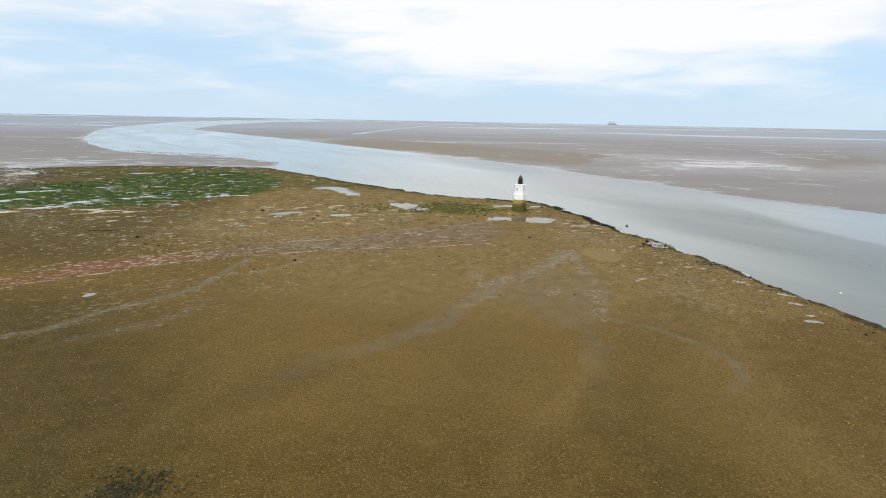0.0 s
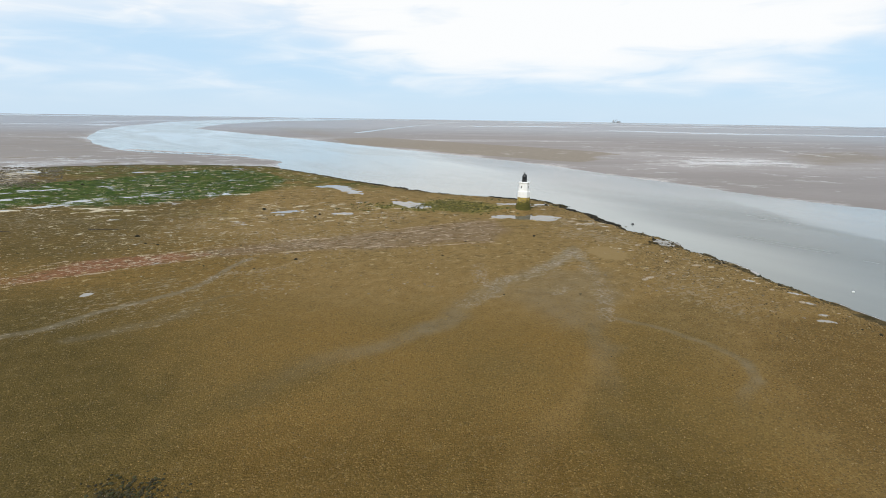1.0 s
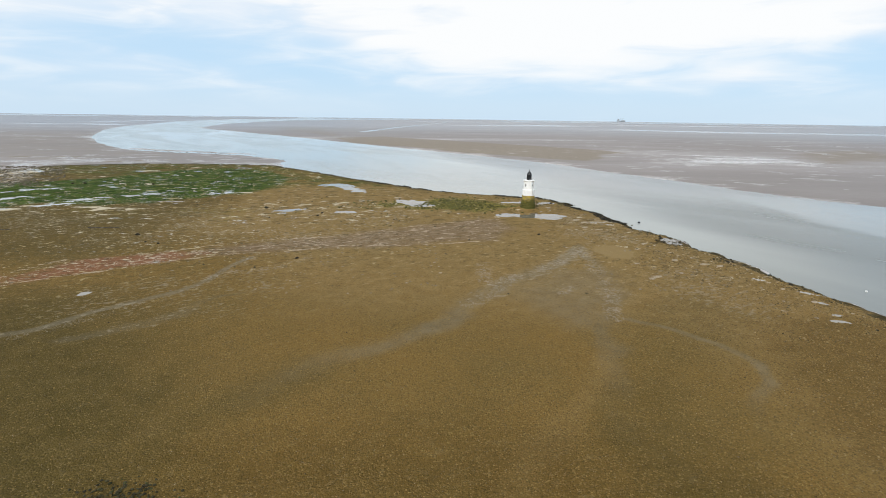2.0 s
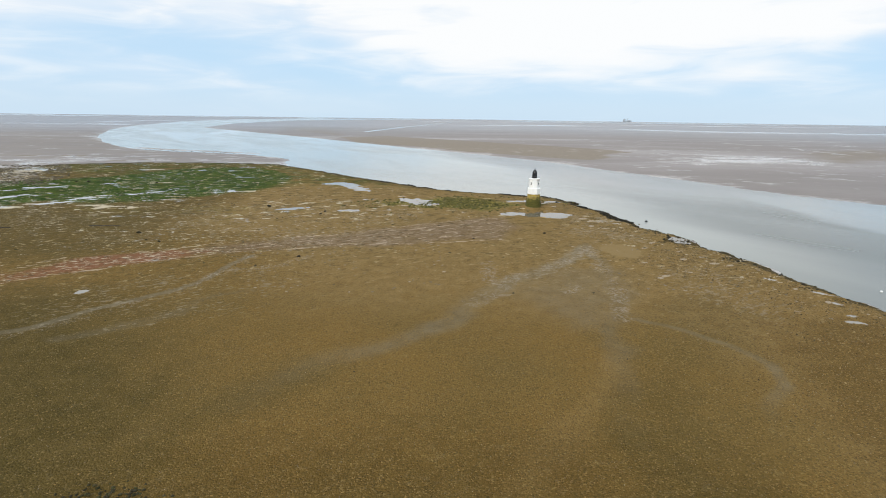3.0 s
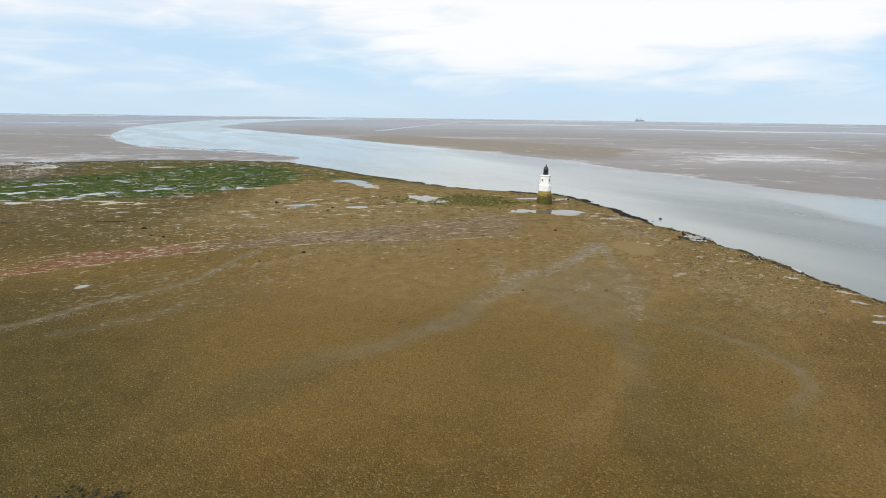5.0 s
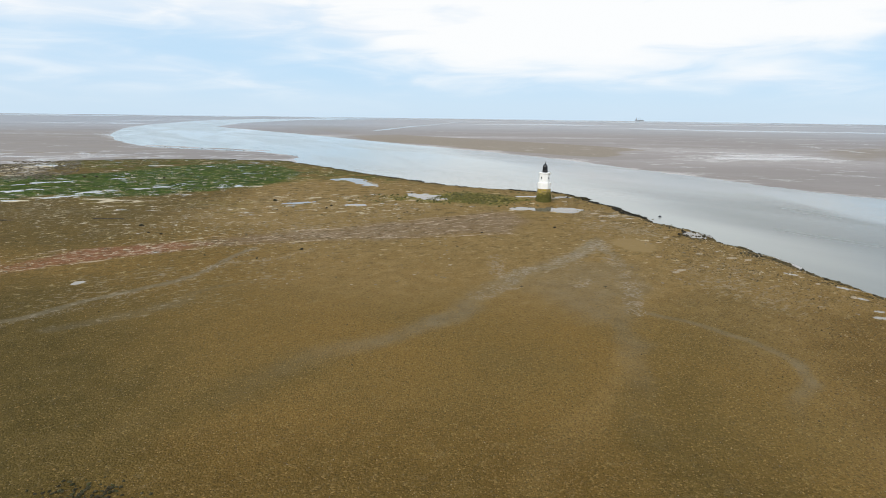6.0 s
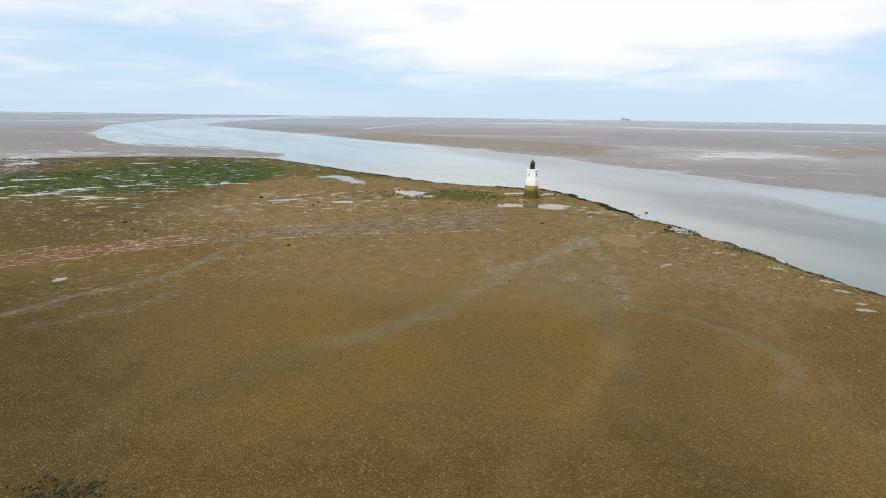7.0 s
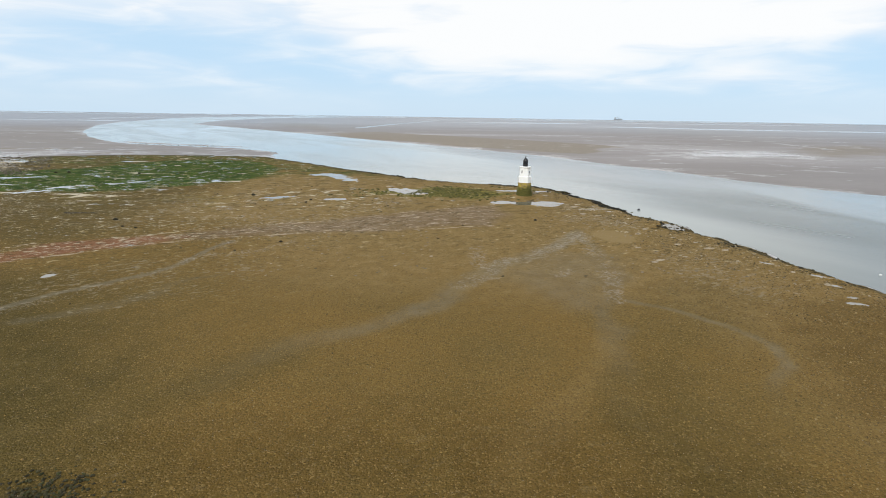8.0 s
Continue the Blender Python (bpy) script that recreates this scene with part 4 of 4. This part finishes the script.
# cobbles over the near part of the scar, weedy stones and pale flat ones further off
near = np.stack([RNG.uniform(-40, 50, 100000), 20 + 62 * RNG.uniform(0, 1, 100000) ** 1.25], 1)
near_mask = land(near[:, 0].copy(), near[:, 1].copy())
keep = (near_mask[0] > -0.4) & (np.abs(near[:, 0]) < near[:, 1] * 0.95 + 4) & (near_mask[1]["silt"] + 0.9 * near_mask[1]["olive"] < RNG.uniform(0.05, 0.95, len(near)))
near = near[keep]
tagged(stones("cobbles", near, 0.02 + 0.065 * RNG.uniform(0, 1, len(near)) ** 3, M_COBBLE, RNG, OCT_V, OCT_F, 0.7, 0.2, near_mask[0][keep]), "small brown cobbles covering the tidal flat", "cobbles", kind="stuff")

rubble = np.stack([RNG.uniform(14, 52, 26000), RNG.uniform(26, 84, 26000)], 1)
rubble_mask = land(rubble[:, 0].copy(), rubble[:, 1].copy())
dense = sstep(rubble[:, 0], 14, 36) * sstep(rubble[:, 1], 84, 52) + 0.9 * fbm(rubble[:, 0], rubble[:, 1], 6, 86, 5)
keep = (rubble_mask[0] > -0.4) & (rubble_mask[1]["silt"] < 0.3) & (rubble[:, 0] < rubble[:, 1] * 0.95 + 4) & (dense > RNG.uniform(0.15, 1.1, len(rubble)))
rubble, rubble_z = rubble[keep], rubble_mask[0][keep]
half = len(rubble) // 2
for mat, part_of in ((M_COBBLE, slice(0, half)), (M_TAN, slice(half, None))):
    k = len(rubble[part_of])
    tagged(stones("rubble", rubble[part_of], 0.03 + 0.085 * RNG.uniform(0, 1, k) ** 3, mat, RNG, OCT_V, OCT_F, 0.75, 0.3, rubble_z[part_of]), "coarse brown and tan rubble towards the river's edge", "rubble", kind="stuff")

beach = along(SHORE[4:16], 16000, RNG, -17, -2.0)
beach_mask = land(beach[:, 0].copy(), beach[:, 1].copy())
keep = (beach_mask[0] > -0.5) & (beach_mask[1]["sandy"] < 0.3) & (fbm(beach[:, 0], beach[:, 1], 5, 84) > -0.04 + 0.12 * RNG.uniform(-1, 1, len(beach)))
beach, beach_z = beach[keep], beach_mask[0][keep]
half = len(beach) // 2
tagged(stones("beach_stones", beach[:half], 0.03 + 0.09 * RNG.uniform(0, 1, half) ** 3, M_ROCK, RNG, OCT_V, OCT_F, 0.7, 0.2, beach_z[:half]), "dark wet stones behind the river's edge", "stones", kind="stuff")
tagged(stones("beach_cobbles", beach[half:], 0.04 + 0.14 * RNG.uniform(0, 1, len(beach) - half) ** 3, M_TAN, RNG, OCT_V, OCT_F, 0.6, 0.2, beach_z[half:]), "tan cobbles behind the river's edge", "cobbles", kind="stuff")
shell = np.stack([RNG.uniform(-30, 34, 9000), 22 + 45 * RNG.uniform(0, 1, 9000) ** 1.2], 1)
shell_mask = land(shell[:, 0].copy(), shell[:, 1].copy())
keep = (shell_mask[1]["silt"] < 0.35) & (np.abs(shell[:, 0]) < shell[:, 1] * 0.9 + 4)
tagged(stones("shells", shell[keep], 0.014 + 0.028 * RNG.uniform(0, 1, keep.sum()) ** 2, M_SLAB, RNG, OCT_V, OCT_F, 0.6, 0.5, shell_mask[0][keep] + 0.03), "pale broken shells strewn over the stones", "shells", kind="stuff")

far = np.stack([RNG.uniform(-150, 52, 9000), RNG.uniform(60, 238, 9000)], 1)
far_mask = land(far[:, 0].copy(), far[:, 1].copy())
keep = (far_mask[0] > -0.45) & (far_mask[1]["scar"] > 0.9) & (fbm(far[:, 0], far[:, 1], 16, 71) > 0.10 + 0.15 * RNG.uniform(-1, 1, len(far))) & ((far[:, 1] > 108) | (RNG.uniform(0, 1, len(far)) < 0.12))
far, far_z = far[keep], far_mask[0][keep]
tagged(stones("weedy_stones", far, 0.05 + 0.22 * RNG.uniform(0, 1, len(far)) ** 2.5, M_ROCK, RNG, ICO_V, ICO_F, 0.55, 0.1, far_z), "dark weedy stones strewn over the scar", "stones", kind="stuff")

outcrop = np.stack([RNG.uniform(-170, -112, 5000), RNG.uniform(146, 218, 5000)], 1)
keep = (inside(outcrop[:, 0], outcrop[:, 1], STONY) > -5) & (fbm(outcrop[:, 0], outcrop[:, 1], 9, 85) > -0.06)
outcrop = outcrop[keep]
tagged(stones("outcrop_stones", outcrop, 0.12 + 0.38 * RNG.uniform(0, 1, len(outcrop)) ** 2, M_OUTCROP, RNG, ICO_V, ICO_F, 0.5, 0.1), "grey-brown stones lying in the mud at the scar's edge", "stones", kind="stuff")

pale = np.concatenate([np.stack([RNG.uniform(17, 46, 600), RNG.uniform(56, 122, 600)], 1), np.stack([RNG.uniform(-30, 32, 900), RNG.uniform(112, 160, 900)], 1), np.stack([RNG.uniform(-85, 0, 2200), RNG.uniform(66, 150, 2200)], 1)])
pale_mask = land(pale[:, 0].copy(), pale[:, 1].copy())
keep = (pale_mask[0] > -0.4) & (pale_mask[1]["silt"] < 0.4) & (fbm(pale[:, 0], pale[:, 1], 9, 61) > -0.02)
pale, pale_z = pale[keep], pale_mask[0][keep]
tagged(stones("pale_stones", pale, 0.05 + 0.22 * RNG.uniform(0, 1, len(pale)) ** 2, M_SLAB, RNG, ICO_V, ICO_F, 0.22, 0.06, pale_z), "pale flat stones scattered near the shore", "stones", kind="stuff")

SLABS = [rock_mesh("rock_slab", 20 + k, M_SLAB, 0.16) for k in range(4)]
for i, (x, y, sz) in enumerate([(38.3, 82.8, 1.0), (34.8, 85, 0.8), (40.1, 81.9, 0.8), (27.3, 118, 1.5), (28.5, 115.5, 1.1), (27.3, 110, 1.2), (29.5, 108, 0.8), (28.4, 82.8, 0.7), (29, 76, 0.9), (28, 75, 0.8),
                                (43.6, 66, 0.7), (33, 78, 0.6), (31.5, 92, 0.7), (34, 96, 0.8), (36, 90, 0.5), (42.8, 71, 0.6), (24, 133, 1.4), (-12, 146, 1.5), (-3, 133, 1.3), (-10, 131.5, 1.4)]):
    b = new("rock_slab", SLABS[i % 4])
    b.matrix_world = pose(x, y, ground_z(x, y) + 0.03, 0, 0, 10 + i * 53 % 45) @ Matrix.Diagonal((sz * 0.8, sz * 0.42, sz * 0.7, 1))
    tagged(b, "flat pale sandstone slab bedded among brown stones", "rock", "flat slabs on the scar")

# weed clumps on the dark patch, and rocks on the mud spit in the river
clump = np.stack([RNG.normal(-17.2, 1.25, 380), RNG.normal(29.5, 0.9, 380)], 1)
tagged(stones("weed_clumps", clump, RNG.uniform(0.05, 0.13, 380), M_MUSSEL, RNG, ICO_V, ICO_F, 0.7, 0.15), "dark bladder weed clumps on the stones", "seaweed", kind="stuff")
wrack = np.stack([RNG.normal(3, 10.0, 1500), RNG.normal(137.5, 5.0, 1500)], 1)
wrack_z = land(wrack[:, 0].copy(), wrack[:, 1].copy())[0]
keep = (wrack_z > -0.5) & (np.hypot(wrack[:, 0] - TOWER[0], wrack[:, 1] - TOWER[1]) > 2.4) & (fbm(wrack[:, 0], wrack[:, 1], 6, 81) > -0.08)
tagged(stones("wrack_clumps", wrack[keep], 0.1 + 0.3 * RNG.uniform(0, 1, keep.sum()) ** 2, M_WRACK, RNG, ICO_V, ICO_F, 0.6, 0.1, wrack_z[keep]), "yellow-green wrack on the rocks by the lighthouse", "seaweed", kind="stuff")
fringe = along(SHORE[2:8], 9000, RNG, -7, 3)
fringe_z = land(fringe[:, 0].copy(), fringe[:, 1].copy())[0]
keep = (fringe_z > -0.55) & (fringe_z < -0.15) & (fbm(fringe[:, 0], fringe[:, 1], 4, 82) > -0.02)
tagged(stones("fringe_rocks", fringe[keep], 0.12 + 0.3 * RNG.uniform(0, 1, keep.sum()) ** 2, M_BOULDER, RNG, ICO_V, ICO_F, 0.6, 0.1, fringe_z[keep]), "black weedy rocks fringing the river behind the lighthouse", "rocks", kind="stuff")
spit = np.concatenate([along([(-190, 332), (-152, 310), (-126, 307), (-112, 303)], 110, RNG, -11, 9), along([(-100, 285), (-78, 268)], 24, RNG, -7, 5)])
tagged(stones("spit_rocks", spit, RNG.uniform(0.15, 0.6, len(spit)), M_ROCK, RNG, ICO_V, ICO_F, 0.35, 0.0, np.full(len(spit), WATER_Z)), "dark rocks breaking the water off the mud spit", "rocks", kind="stuff")


# ---- small things ----
def build_timber(x, y, length, turn):
    bm = bmesh.new()
    bmesh.ops.create_cone(bm, cap_ends=True, segments=9, radius1=0.09, radius2=0.06, depth=length, matrix=Matrix.Rotation(math.pi / 2, 4, "Y"))
    bmesh.ops.subdivide_edges(bm, edges=[e for e in bm.edges if abs((e.verts[0].co - e.verts[1].co).x) > 1], cuts=7)
    for v in bm.verts:
        v.co.y += 0.18 * math.sin(v.co.x * 0.8) + 0.04 * noise.noise(v.co * 2)
        v.co.z += 0.05 * noise.noise(v.co * 1.7 + Vector((3, 1, 2)))
    log = new("driftwood_log", finish(bm, "driftwood_log", M_DARKWOOD))
    log.matrix_world = pose(x, y, ground_z(x, y) + 0.07, 0, 0, turn)
    return tagged(log, "long dark waterlogged driftwood log on the flat", "driftwood")


build_timber(-61.2, 102.2, 5.4, 0)
build_timber(-77.2, 99.0, 2.4, 4)


def build_buoy(x, y, mat, label, size):
    buoy = tagged(new("mooring_buoy"), label, "buoy")
    buoy.location = (x, y, WATER_Z)
    part("float", lathe([(0.02, -0.28), (0.18, -0.24), (0.30, -0.05), (0.31, 0.06), (0.26, 0.2), (0.14, 0.29), (0.05, 0.31)], 14), mat, buoy, "", True)
    ring = bmesh.new()
    for k in range(10):
        a0, a1 = k * math.pi / 5, (k + 1) * math.pi / 5
        mid_a = (a0 + a1) / 2
        box(ring, 0.06, 0.025, 0.025, pose(0.08 * math.cos(mid_a), 0, 0.38 + 0.08 * math.sin(mid_a), 0, 90 - math.degrees(mid_a), 0))
    part("lifting_ring", ring, M_STEEL, buoy, "steel lifting ring")
    buoy.scale = (size, size, size)
    return buoy


build_buoy(40.8, 119.2, M_BUOY_DARK, "dark round mooring buoy floating near the scar", 0.95)
build_buoy(54.5, 72.6, M_BUOY_WHITE, "white round mooring buoy floating in the river", 0.55)


def build_ship():
    ship = tagged(new("work_vessel"), "grey work vessel with cranes on the far horizon", "ship")
    ship.location = (1378, 4600, WATER_Z)
    ship.rotation_euler.z = radians(-12)
    ship.scale = (0.8, 0.8, 0.8)
    hull = bmesh.new()
    box(hull, 84, 16, 11, pose(0, 0, 4))
    for v in hull.verts:
        if v.co.z < 0:
            v.co.x *= 0.88
            v.co.y *= 0.8
        if v.co.x > 0:
            v.co.y *= 0.45
    part("hull", hull, M_STEEL, ship, "grey steel hull")
    bridge = bmesh.new()
    box(bridge, 14, 14, 12, pose(-30, 0, 15.5))
    box(bridge, 9, 15, 4, pose(-29, 0, 23.4))
    part("bridge", bridge, M_PALE_STEEL, ship, "pale deckhouse and bridge")
    for cx, lean in ((-14, 20), (4, 28)):
        crane = bmesh.new()
        box(crane, 3, 3, 16, pose(cx, 0, 17))
        box(crane, 1.6, 1.6, 24, pose(cx + 7, 0, 26, 0, 60 - lean, 0))
        part("crane", crane, M_STEEL, ship, "lattice deck crane")
    mast = bmesh.new()
    box(mast, 0.9, 0.9, 12, pose(-30, 0, 31))
    part("mast", mast, M_STEEL, ship)
    deck = bmesh.new()
    box(deck, 26, 10, 4, pose(18, 0, 11.4))
    part("deck_cargo", deck, M_PALE_STEEL, ship)


build_ship()
